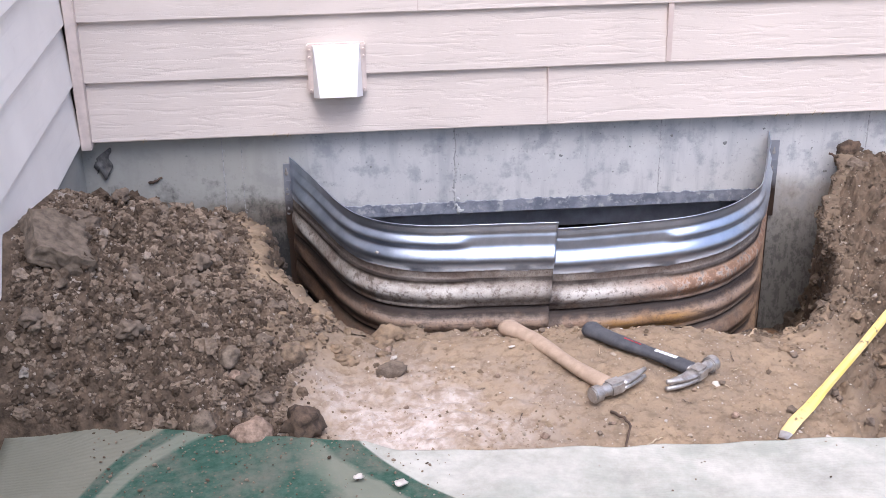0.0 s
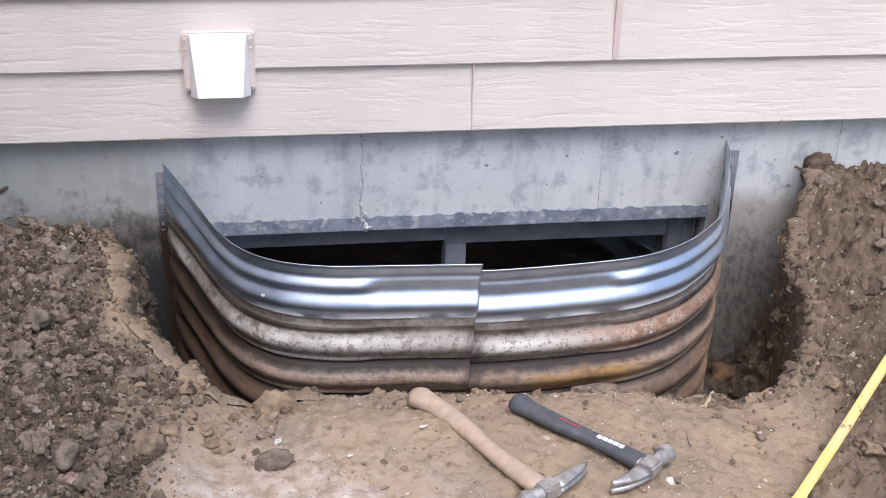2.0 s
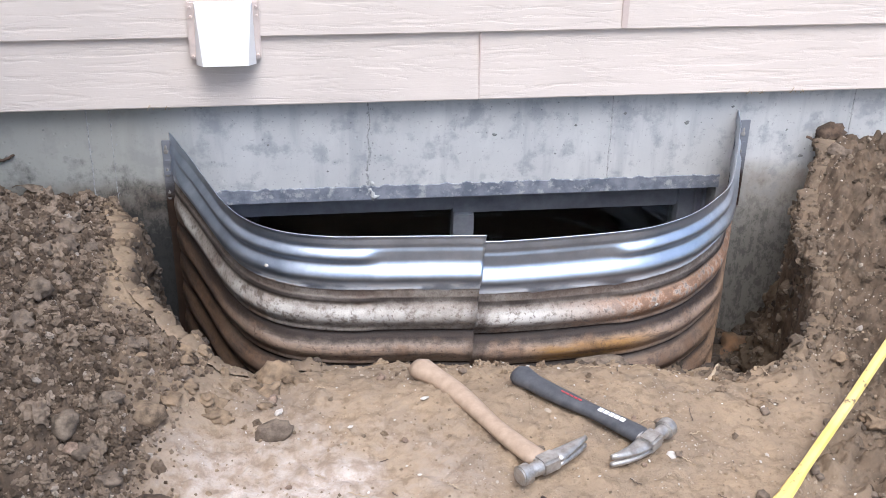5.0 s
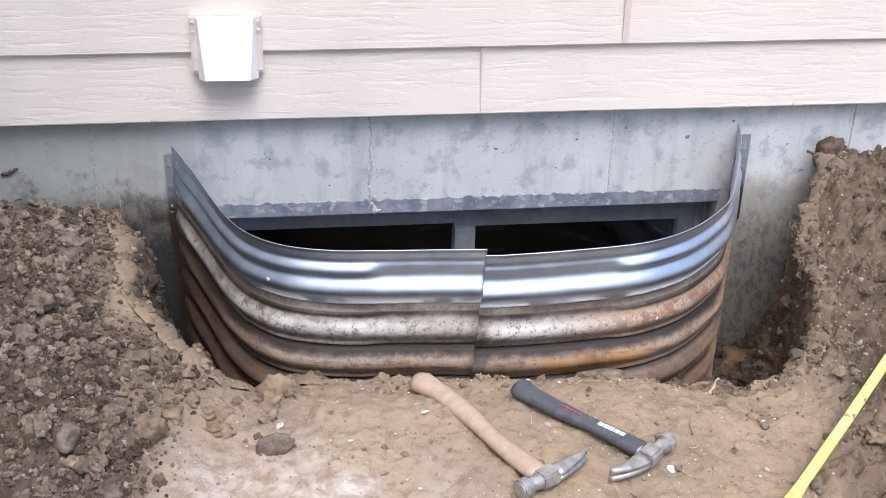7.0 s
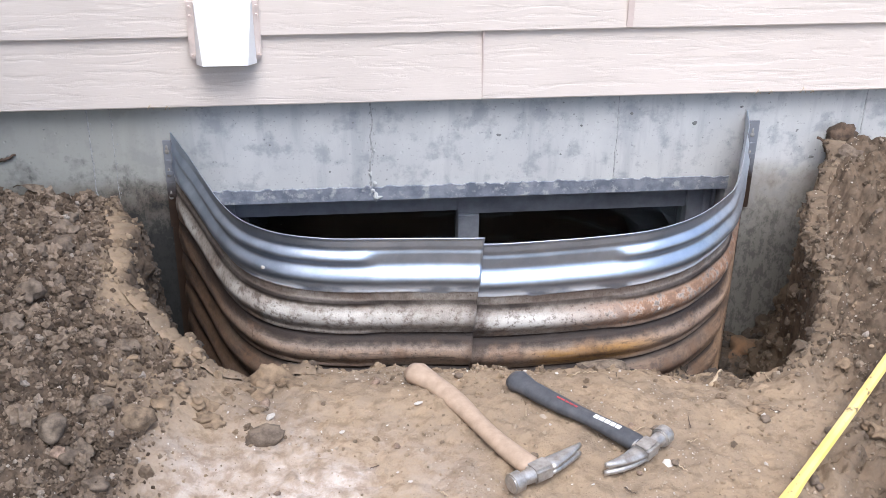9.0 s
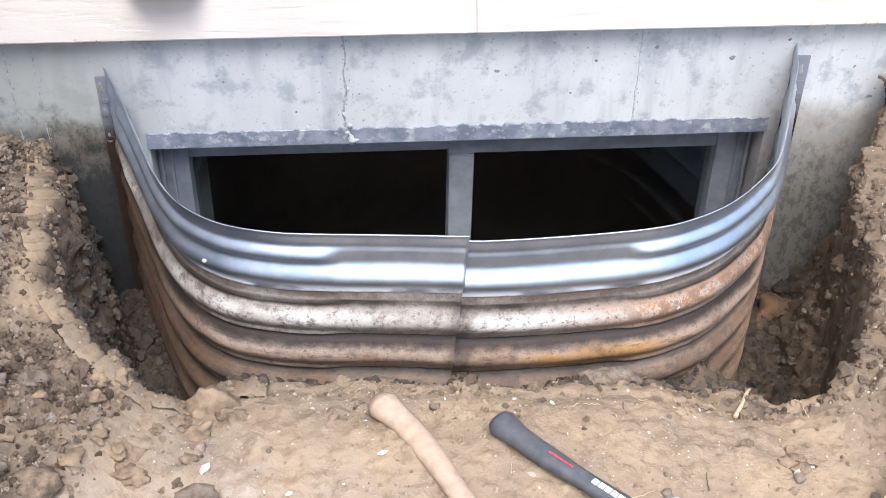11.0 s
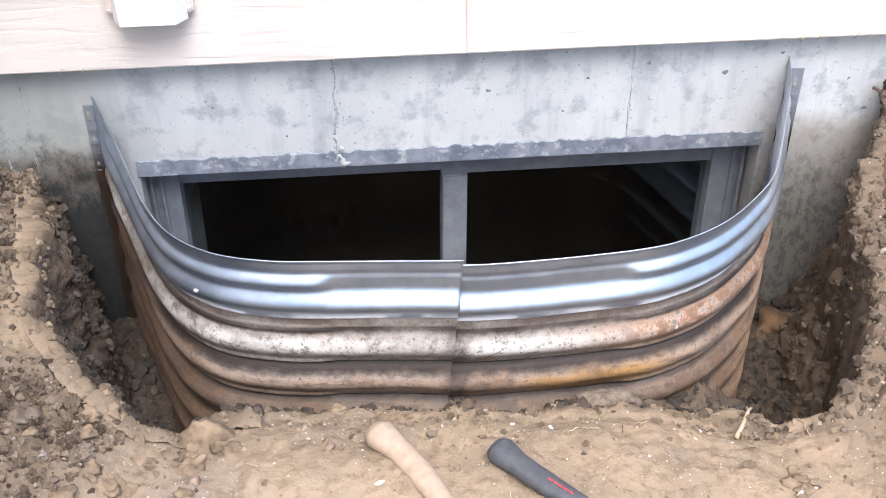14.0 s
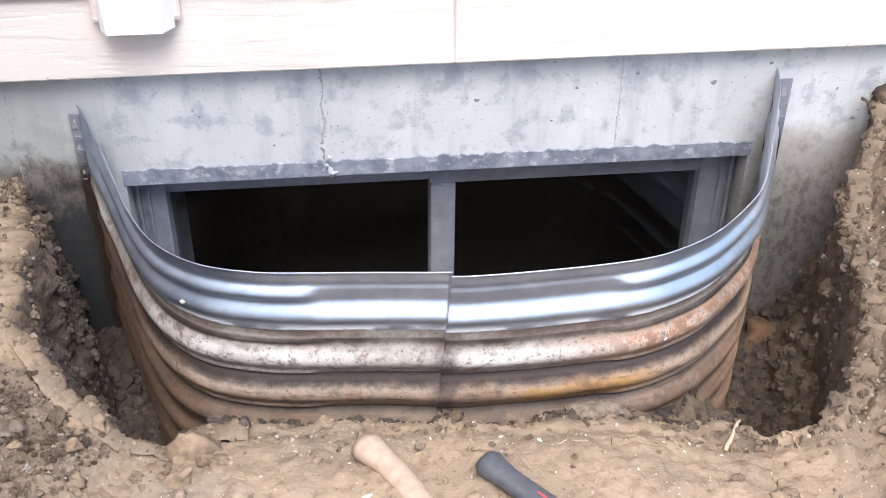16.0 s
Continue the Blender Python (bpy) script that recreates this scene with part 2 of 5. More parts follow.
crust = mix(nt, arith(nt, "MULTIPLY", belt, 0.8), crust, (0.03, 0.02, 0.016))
# rust bled from the lap of the two sheets
seam_rust = both(ramp(nt, arith(nt, "ADD", arith(nt, "ADD", X, 0.5), swing(w2, 0.03)), [(0.425, 0.0), (0.448, 0.85), (0.47, 0.85), (0.49, 0.0)]), ramp(nt, depth, [(0.13, 0.0), (0.16, 1.0)]), ramp(nt, w1, [(0.38, 0.3), (0.55, 1.0)]))
crust = mix(nt, seam_rust, crust, (0.06, 0.038, 0.028))
# earth left in the creases, with their shade put into the colour
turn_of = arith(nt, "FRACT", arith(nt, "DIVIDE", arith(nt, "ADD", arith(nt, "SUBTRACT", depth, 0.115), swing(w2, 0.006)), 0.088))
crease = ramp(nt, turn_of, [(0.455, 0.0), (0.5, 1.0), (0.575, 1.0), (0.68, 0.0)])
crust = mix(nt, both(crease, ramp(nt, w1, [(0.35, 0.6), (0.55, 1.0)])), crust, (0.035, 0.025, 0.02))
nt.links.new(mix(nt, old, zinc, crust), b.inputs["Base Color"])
nt.links.new(arith(nt, "SUBTRACT", 0.92, arith(nt, "MULTIPLY", arith(nt, "MAXIMUM", old, rim_white), 0.78), True), b.inputs["Metallic"])
nt.links.new(arith(nt, "ADD", arith(nt, "MULTIPLY", arith(nt, "MAXIMUM", old, rim_white), 0.3), arith(nt, "ADD", 0.26, arith(nt, "MULTIPLY", w2, 0.2))), b.inputs["Roughness"])
bump(nt, b, arith(nt, "ADD", arith(nt, "MULTIPLY", arith(nt, "ADD", w2, arith(nt, "MULTIPLY", w4, 0.4)), old), arith(nt, "MULTIPLY", w1, 0.3)), 0.6, 0.004)
STEEL = m


m, nt, b = material("rusty_flange", 0.6, 0.4)
v = coords(nt)
X, Y, Z = height_of(nt)
w = noise_of(nt, v, 25, 5, 0.65)
fade = ramp(nt, arith(nt, "ADD", Z, arith(nt, "MULTIPLY", w, 0.08)), [(0.5, 1.0), (0.58, 0.0)])
nt.links.new(mix(nt, fade, (0.26, 0.27, 0.3), mix(nt, w, (0.02, 0.014, 0.01), (0.08, 0.046, 0.03))), b.inputs["Base Color"])
bump(nt, b, w, 0.4, 0.003)
FLANGE = m


def plain(name, a, c2, rough, metal=0.0, scale=30.0, relief=0.25, stretch=(1, 1, 1)):
    mm, tt, bb = material(name, rough, metal)
    f = noise_of(tt, coords(tt, stretch), scale, 5, 0.65)
    tt.links.new(mix(tt, ramp(tt, f, [(0.35, 0.0), (0.66, 1.0)]), a, c2), bb.inputs["Base Color"])
    bump(tt, bb, f, relief, 0.002)
    return mm


STEEL_IN = plain("dull_zinc", (0.5, 0.53, 0.59), (0.36, 0.39, 0.45), 0.34, 0.85, 12)
ZINC = plain("cement_filled_keyhole", (0.34, 0.33, 0.31), (0.22, 0.2, 0.18), 0.85, 0.0, 60)
FRAME = plain("weathered_aluminium", (0.34, 0.36, 0.4), (0.24, 0.25, 0.28), 0.5, 0.3, 18)
HOOD = plain("white_plastic_hood", (0.84, 0.83, 0.82), (0.8, 0.78, 0.76), 0.4, 0.0, 12, 0.05)
DARK = plain("basement_gloom", (0.05, 0.055, 0.075), (0.035, 0.04, 0.055), 0.9)
STONE = plain("grey_stone", (0.22, 0.17, 0.125), (0.075, 0.055, 0.04), 0.95, 0.0, 70, 1.0)
TAN_ROCK = plain("soil_caked_rock", (0.23, 0.165, 0.108), (0.08, 0.057, 0.038), 0.95, 0.0, 70, 1.0)
PALE_STONE = plain("pale_pink_stone", (0.33, 0.235, 0.175), (0.13, 0.088, 0.062), 0.95, 0.0, 75, 1.0)
DARK_CLOD = plain("dark_soil_clod", (0.12, 0.08, 0.054), (0.04, 0.027, 0.018), 0.95, 0.0, 55, 1.0)
CLAY_CLOD = plain("clay_clod", (0.27, 0.192, 0.122), (0.12, 0.084, 0.054), 0.95, 0.0, 40, 0.8)
CLOD = plain("soil_clod", (0.205, 0.156, 0.115), (0.08, 0.059, 0.043), 0.95, 0.0, 45, 0.8)
SLAB = plain("broken_concrete", (0.2, 0.155, 0.115), (0.075, 0.056, 0.04), 0.95, 0.0, 34, 0.9)
WOOD = plain("weathered_hickory", (0.43, 0.32, 0.235), (0.33, 0.24, 0.172), 0.65, 0.0, 9, 0.12, (5, 5, 5))
RUBBER = plain("black_grip", (0.045, 0.047, 0.055), (0.08, 0.08, 0.088), 0.5, 0.0, 50, 0.3)
HEAD = plain("worn_steel_head", (0.52, 0.5, 0.48), (0.28, 0.25, 0.22), 0.4, 0.7, 40, 0.3)
WHITE = plain("white_print", (0.8, 0.8, 0.8), (0.7, 0.7, 0.72), 0.5)
RED = plain("red_print", (0.5, 0.06, 0.07), (0.35, 0.05, 0.06), 0.5)
CHIP = plain("paint_flake", (0.62, 0.58, 0.53), (0.45, 0.4, 0.35), 0.7, 0.0, 60)
TWIG = plain("dry_straw", (0.5, 0.4, 0.28), (0.36, 0.27, 0.17), 0.8)
ROOT = plain("dark_root", (0.1, 0.065, 0.045), (0.06, 0.04, 0.03), 0.85)
HOLE_SHADE = plain("hole_shade", (0.14, 0.14, 0.14), (0.26, 0.26, 0.25), 0.9, 0.0, 120)
SEAM = plain("rough_seam_mortar", (0.2, 0.2, 0.2), (0.43, 0.43, 0.42), 0.9, 0.0, 130, 0.8)
MEMBRANE = plain("torn_membrane", (0.05, 0.05, 0.052), (0.16, 0.155, 0.15), 0.85, 0.0, 60, 0.5)

m, nt, b = material("chipped_bar", 0.45)
c = noise_of(nt, coords(nt), 34, 5, 0.65)
col = mix(nt, ramp(nt, noise_of(nt, coords(nt), 6, 3), [(0.4, 0.0), (0.7, 1.0)]), (0.8, 0.6, 0.16), (0.74, 0.58, 0.26))
nt.links.new(mix(nt, ramp(nt, c, [(0.6, 0.0), (0.66, 0.9)]), col, (0.16, 0.1, 0.06)), b.inputs["Base Color"])
bump(nt, b, c, 0.2, 0.002)
YELLOW = m

# soil: dark turned soil and tan clay by a layer map on the mesh
m, nt, b = material("garden_soil", 0.95)
v = coords(nt)
clay, dry = attribute(nt, "clay"), attribute(nt, "dry")
n1, n2, n3 = noise_of(nt, v, 6, 6, 0.65), noise_of(nt, v, 34, 5, 0.62), noise_of(nt, v, 150, 3, 0.6)
damp_shade = attribute(nt, "damp_shade")
turned = mix(nt, ramp(nt, n2, [(0.33, 0.0), (0.68, 1.0)]), (0.04, 0.029, 0.021), (0.155, 0.111, 0.078))
tan = mix(nt, ramp(nt, n1, [(0.35, 0.0), (0.66, 1.0)]), (0.325, 0.24, 0.158), (0.225, 0.172, 0.124))
tan = mix(nt, ramp(nt, n2, [(0.5, 0.0), (0.64, 0.5)]), tan, (0.14, 0.097, 0.062))
pale = mix(nt, ramp(nt, n2, [(0.4, 0.0), (0.6, 1.0)]), (0.56, 0.49, 0.44), (0.38, 0.3, 0.24))
col = mix(nt, clay, turned, tan)
col = mix(nt, arith(nt, "MULTIPLY", dry, ramp(nt, n1, [(0.38, 0.2), (0.58, 1.0)])), col, pale)
specks = node(nt, "ShaderNodeTexVoronoi", Scale=85)
nt.links.new(v, specks.inputs["Vector"])
dots = arith(nt, "MULTIPLY", ramp(nt, specks.outputs["Distance"], [(0.1, 1.0), (0.17, 0.0)]), ramp(nt, n1, [(0.5, 0.0), (0.6, 0.8)]))
col = mix(nt, dots, col, (0.55, 0.5, 0.44))
# damp soil in the pit, with the pit's shade put into its colour
col = mix(nt, arith(nt, "MULTIPLY", damp_shade, 0.75), col, (0.052, 0.038, 0.028))
nt.links.new(col, b.inputs["Base Color"])
b.inputs["Specular IOR Level"].default_value = 0.2
bump(nt, b, arith(nt, "ADD", n2, arith(nt, "MULTIPLY", n3, 0.4)), 0.9, 0.008)
SOIL = m

m, nt, b = material("loose_clods", 0.95)
g = nt.nodes.new("ShaderNodeNewGeometry")
n2 = noise_of(nt, coords(nt), 110, 6, 0.7)
col = ramp(nt, g.outputs["Random Per Island"], [(0.0, (0.055, 0.039, 0.027)), (0.5, (0.175, 0.13, 0.094)), (0.94, (0.31, 0.24, 0.18)), (0.995, (0.4, 0.35, 0.3))])
col = mix(nt, ramp(nt, n2, [(0.35, 0.35), (0.65, 0.0)]), col, (0.07, 0.045, 0.03))
nt.links.new(col, b.inputs["Base Color"])
b.inputs["Specular IOR Level"].default_value = 0.2
bump(nt, b, n2, 1.0, 0.005)
LOOSE = m
m, nt, b = material("damp_crumbs", 0.9)
g = nt.nodes.new("ShaderNodeNewGeometry")
nt.links.new(ramp(nt, g.outputs["Random Per Island"], [(0.0, (0.035, 0.026, 0.02)), (0.6, (0.065, 0.048, 0.035)), (0.95, (0.09, 0.067, 0.048))]), b.inputs["Base Color"])
bump(nt, b, noise_of(nt, coords(nt), 60, 5, 0.7), 0.7, 0.004)
DAMP = m
m, nt, b = material("clay_crumbs", 0.95)
g = nt.nodes.new("ShaderNodeNewGeometry")
nt.links.new(ramp(nt, g.outputs["Random Per Island"], [(0.0, (0.11, 0.08, 0.055)), (0.6, (0.2, 0.143, 0.092)), (1.0, (0.27, 0.2, 0.13))]), b.inputs["Base Color"])
bump(nt, b, noise_of(nt, coords(nt), 90, 5, 0.7), 0.8, 0.004)
CLAY_CRUMB = m
m, nt, b = material("bank_crumbs", 0.95)
g = nt.nodes.new("ShaderNodeNewGeometry")
n2 = noise_of(nt, coords(nt), 110, 6, 0.7)
col = ramp(nt, g.outputs["Random Per Island"], [(0.0, (0.075, 0.055, 0.039)), (0.5, (0.15, 0.115, 0.083)), (0.93, (0.23, 0.18, 0.132)), (0.995, (0.38, 0.33, 0.27))])
col = mix(nt, ramp(nt, n2, [(0.35, 0.35), (0.65, 0.0)]), col, (0.1, 0.07, 0.048))
nt.links.new(col, b.inputs["Base Color"])
b.inputs["Specular IOR Level"].default_value = 0.2
bump(nt, b, n2, 1.0, 0.005)
BANK_CRUMB = m
m, nt, b = material("side_crumbs", 0.95)
g = nt.nodes.new("ShaderNodeNewGeometry")
nt.links.new(ramp(nt, g.outputs["Random Per Island"], [(0.0, (0.055, 0.04, 0.028)), (0.6, (0.115, 0.084, 0.058)), (0.97, (0.15, 0.112, 0.078))]), b.inputs["Base Color"])
bump(nt, b, noise_of(nt, coords(nt), 70, 5, 0.7), 0.8, 0.004)
SIDE_CRUMB = m
m, nt, b = material("loose_grit", 0.95)
g = nt.nodes.new("ShaderNodeNewGeometry")
col = ramp(nt, g.outputs["Random Per Island"], [(0.0, (0.15, 0.11, 0.075)), (0.5, (0.25, 0.18, 0.117)), (0.88, (0.32, 0.25, 0.18)), (0.985, (0.42, 0.37, 0.32))])
nt.links.new(col, b.inputs["Base Color"])
GRIT = m

# rug: dusty green leaf on a pale woven field
m, nt, b = material("dusty_woven_rug", 0.95)
X, Y, Z = height_of(nt)
v = coords(nt)
d = noise_of(nt, v, 10, 6, 0.7)
d2 = noise_of(nt, v, 60, 4, 0.7)
ex = arith(nt, "DIVIDE", arith(nt, "ADD", X, 0.775), 0.42)
ey = arith(nt, "DIVIDE", arith(nt, "ADD", Y, 1.76), 0.62)
pinch = arith(nt, "ADD", 1.0, arith(nt, "MULTIPLY", arith(nt, "MULTIPLY", ramp(nt, arith(nt, "ADD", Y, 2.0), [(0.44, 0.0), (0.66, 1.0)]), 0.5), ramp(nt, arith(nt, "ADD", ex, 0.5), [(0.5, 0.0), (0.6, 1.0)])))
ex = arith(nt, "MULTIPLY", ex, pinch)
rr = arith(nt, "SQRT", arith(nt, "ADD", arith(nt, "MULTIPLY", ex, ex), arith(nt, "MULTIPLY", ey, ey)))
inside = ramp(nt, rr, [(0.985, 1.0), (1.0, 0.0)])
lane = ramp(nt, rr, [(0.84, 0.0), (0.86, 1.0), (0.91, 1.0), (0.93, 0.0)])
lane = arith(nt, "MULTIPLY", lane, ramp(nt, ex, [(0.0, 1.0), (0.2, 0.0)]))
dusty = arith(nt, "MULTIPLY", ramp(nt, arith(nt, "ADD", rr, arith(nt, "MULTIPLY", arith(nt, "SUBTRACT", d, 0.5), 0.2)), [(0.5, 0.0), (0.62, 1.0), (0.78, 1.0), (0.82, 0.0)]), ramp(nt, ex, [(0.2, 0.0), (0.45, 1.0)]))
lane = arith(nt, "MAXIMUM", lane, dusty)
green = mix(nt, ramp(nt, d2, [(0.35, 0.0), (0.65, 1.0)]), (0.016, 0.064, 0.042), (0.05, 0.1, 0.072))
green = mix(nt, ramp(nt, d, [(0.45, 0.0), (0.68, 0.8)]), green, (0.15, 0.14, 0.11))
field = mix(nt, ramp(nt, d, [(0.35, 0.0), (0.65, 1.0)]), (0.5, 0.49, 0.435), (0.33, 0.325, 0.28))
left = ramp(nt, arith(nt, "ADD", X, 1.9), [(0.9, 1.0), (1.0, 0.0)])
field = mix(nt, arith(nt, "MULTIPLY", left, 0.9), field, (0.165, 0.16, 0.115))
field = mix(nt, ramp(nt, noise_of(nt, v, 4, 5, 0.65), [(0.5, 0.0), (0.64, 0.6)]), field, (0.27, 0.29, 0.24))
crumb = node(nt, "ShaderNodeTexVoronoi", Scale=70)
nt.links.new(v, crumb.inputs["Vector"])
green = mix(nt, ramp(nt, crumb.outputs["Distance"], [(0.14, 0.8), (0.24, 0.0)]), green, (0.14, 0.11, 0.08))
col = mix(nt, inside, field, green)
col = mix(nt, arith(nt, "MULTIPLY", lane, 0.8), col, (0.21, 0.215, 0.165))
nt.links.new(col, b.inputs["Base Color"])
weave = node(nt, "ShaderNodeTexWave", Scale=160)
nt.links.new(v, weave.inputs["Vector"])
bump(nt, b, arith(nt, "ADD", arith(nt, "MULTIPLY", weave.outputs["Fac"], 0.25), d2), 0.5, 0.003)
RUG = m

m, nt, b = material("window_glass", 0.03)
b.inputs["Transmission Weight"].default_value = 1.0
b.inputs["IOR"].default_value = 1.65
b.inputs["Base Color"].default_value = (0.75, 0.8, 0.8, 1)
GLASS = m


# ------------------------------------------------------------ mesh helpers
def mesh_of(name, verts, faces, mat=None, smooth=True):
    me = bpy.data.meshes.new(name)
    me.from_pydata([tuple(map(float, q)) for q in verts], [], [tuple(map(int, q)) for q in faces])
    me.validate()
    if smooth:
        me.polygons.foreach_set("use_smooth", [True] * len(me.polygons))
    if mat:
        me.materials.append(mat)
    me.update()
    return me


def finish(bm, name, mat, smooth=False):
    me = bpy.data.meshes.new(name)
    bmesh.ops.recalc_face_normals(bm, faces=bm.faces)
    bm.to_mesh(me)
    bm.free()
    if smooth:
        me.polygons.foreach_set("use_smooth", [True] * len(me.polygons))
    me.materials.append(mat)
    return me


def part(name, me, parent, label="", m=None):
    ob = new(name, me)
    ob.parent = parent
    if m is not None:
        ob.matrix_local = m
    return tagged(ob, label) if label else ob


def thing(name, label, category, m=None, group="", kind=""):
    ob = new(name)
    ob.empty_display_size = 0.05
    if m is not None:
        ob.matrix_world = m
    return tagged(ob, label, category, group, kind)


def box(x0, x1, y0, y1, z0, z1, bevel=0.0, bm=None):
    own = bm is None
    bm = bmesh.new() if own else bm
    r = bmesh.ops.create_cube(bm, size=1, matrix=Matrix.Translation(((x0 + x1) / 2, (y0 + y1) / 2, (z0 + z1) / 2)) @ Matrix.Diagonal((x1 - x0, y1 - y0, z1 - z0, 1)))
    if bevel:
        edges = {e for q in r["verts"] for e in q.link_edges}
        bmesh.ops.bevel(bm, geom=list(edges), offset=bevel, segments=2, affect="EDGES")
    return bm


def value_noise(x, y, seed=0):
    """Smooth lattice noise, -1 to 1, on arrays."""
    xi, yi = np.floor(x).astype(np.int64), np.floor(y).astype(np.int64)
    fx, fy = x - xi, y - yi
    fx, fy = fx * fx * (3 - 2 * fx), fy * fy * (3 - 2 * fy)

    def cell(i, j):
        h = (i * 374761393 + j * 668265263 + seed * 1442695041) & 0xFFFFFFFF
        h = ((h ^ (h >> 13)) * 1274126177) & 0xFFFFFFFF
        return ((h ^ (h >> 16)) & 0xFFFF) / 32767.5 - 1.0

    a, c, d, e = cell(xi, yi), cell(xi + 1, yi), cell(xi, yi + 1), cell(xi + 1, yi + 1)
    return (a * (1 - fx) + c * fx) * (1 - fy) + (d * (1 - fx) + e * fx) * fy


def fractal(x, y, freq, octaves=4, gain=0.5, seed=0):
    total, amp = 0.0, 1.0
    for o in range(octaves):
        total = total + amp * value_noise(x * freq + 7.3 * o, y * freq - 3.1 * o, seed + o)
        freq, amp = freq * 2.07, amp * gain
    return total


def smooth01(a, b2, q):
    t = np.clip((q - a) / (b2 - a), 0, 1)
    return t * t * (3 - 2 * t)


def tube(points, radii, sides=12, squash=None, up=(0, 0, 1)):
    """A closed tube along points; radii are (across, up) pairs."""
    pts = [Vector(q) for q in points]
    verts, faces = [], []
    for i, q in enumerate(pts):
        d = (pts[min(i + 1, len(pts) - 1)] - pts[max(i - 1, 0)]).normalized()
        side = d.cross(Vector(up)).normalized()
        top = side.cross(d).normalized()
        ra, rb = radii[i] if isinstance(radii[i], (tuple, list)) else (radii[i], radii[i])
        for k in range(sides):
            a = 2 * math.pi * k / sides
            verts.append(q + side * (math.cos(a) * ra) + top * (math.sin(a) * rb))
    for i in range(len(pts) - 1):
        for k in range(sides):
            k2 = (k + 1) % sides
            faces.append((i * sides + k, i * sides + k2, (i + 1) * sides + k2, (i + 1) * sides + k))
    faces.append(tuple(range(sides))[::-1])
    faces.append(tuple((len(pts) - 1) * sides + k for k in range(sides)))
    return verts, faces


def rock_mesh(name, mat, seed, rough=0.25, sub=3, flat=False):
    bm = bmesh.new()
    bmesh.ops.create_icosphere(bm, subdivisions=sub, radius=1)
    rnd = random.Random(seed)
    cuts = [Vector((rnd.gauss(0, 1), rnd.gauss(0, 1), rnd.gauss(0, 1))).normalized() for _ in range(9)]
    for q in bm.verts:
        p = q.co.copy()
        for cdir in cuts:
            over = p.dot(cdir) - 0.72
            if over > 0:
                p -= cdir * over * 0.85
        k = 1 + 0.12 * noise.noise(p * 8 + Vector((seed, 1, 2))) + 0.06 * noise.noise(p * 17 + Vector((2, seed, 2))) + 0.75 * rough * noise.noise(p * 1.7 + Vector((seed, 0, 0))) + rough * 0.4 * noise.noise(p * 5.0 + Vector((0, seed, 0)))
        q.co = p * k
    return finish(bm, name, mat, not flat)


# ------------------------------------------------------------ structure: foundation
SIDING_LOW, LAP = 0.727, 0.178      # foot of the siding, height of one lap
WEST = -1.335                       # face of the west wall
OX0, OX1, OTOP, OLOW = -0.676, 0.706, 0.437, -0.22   # window opening
# pours part at hairline joints, with solid concrete 5 mm behind
CUTS = [-1.6, OX0, OX1, 1.055, 3.2]
bm = bmesh.new()
for x0, x1 in zip(CUTS, CUTS[1:]):
    if x0 != OX0:
        box(x0 + (0.0004 if x0 > -1.5 and x0 != OX1 else 0), x1 - (0.0006 if x1 < 3 and x1 != OX0 else 0), 0.0, 0.24, -1.3, 0.74, bm=bm)
for x0, x1 in ((OX0, -0.24), (-0.24, 0.3967), (0.3973, OX1)):
    box(x0, x1, 0.0, 0.24, OTOP, 0.74, bm=bm)
box(-1.59, OX0 - 0.01, 0.005, 0.23, -1.29, 0.735, bm=bm)
box(OX1 + 0.01, 3.19, 0.005, 0.23, -1.29, 0.735, bm=bm)
box(OX0 - 0.01, OX1 + 0.01, 0.005, 0.23, OTOP + 0.005, 0.735, bm=bm)
box(OX0, OX1, 0.0, 0.24, -1.3, OLOW, bm=bm)
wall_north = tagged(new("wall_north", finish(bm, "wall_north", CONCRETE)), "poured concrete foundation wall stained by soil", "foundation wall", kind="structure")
rnd = random.Random(4)


def form_seam(x, z0, z1, width):
    """A ragged ridge that the shuttering left in the concrete."""
    vv, ff = [], []
    n = 40
    for i in range(n + 1):
        z = z0 + (z1 - z0) * i / n
        s = width * (0.6 + 0.5 * abs(noise.noise(Vector((x * 9, 0, z * 60)))))
        o = 0.001 + 0.005 * abs(noise.noise(Vector((x * 5, 3, z * 90))))
        sh = 0.002 * noise.noise(Vector((x, 7, z * 25)))
        sh *= 1 + 3 * (width > 0.01)
        vv += [(x - s + sh - 0.002, 0.003, z), (x + sh - 0.002, -o, z), (x + sh - 0.0015, 0.003, z)]
        if i:
            k = 3 * i
            ff += [(k - 3, k - 2, k + 1, k), (k - 2, k - 1, k + 2, k + 1)]
    if width > 0.003:
        rs = random.Random(int(x * 1000))
        for _ in range(int(width * 3500)):
            lz, lr = rs.uniform(z0, z1), rs.uniform(0.0008, 0.0024)
            lump = rock_mesh("mortar_lump", SEAM, rs.randint(0, 99), 0.5, 1)
            part("mortar_lump", lump, wall_north, "", Matrix.Translation((x + rs.gauss(0, width * 0.6), 0.0, lz)) @ Matrix.Diagonal((lr, lr * 0.7, lr * rs.uniform(0.8, 2.2), 1)))
    part("form_seam", mesh_of("form_seam", vv, ff, SEAM), wall_north)


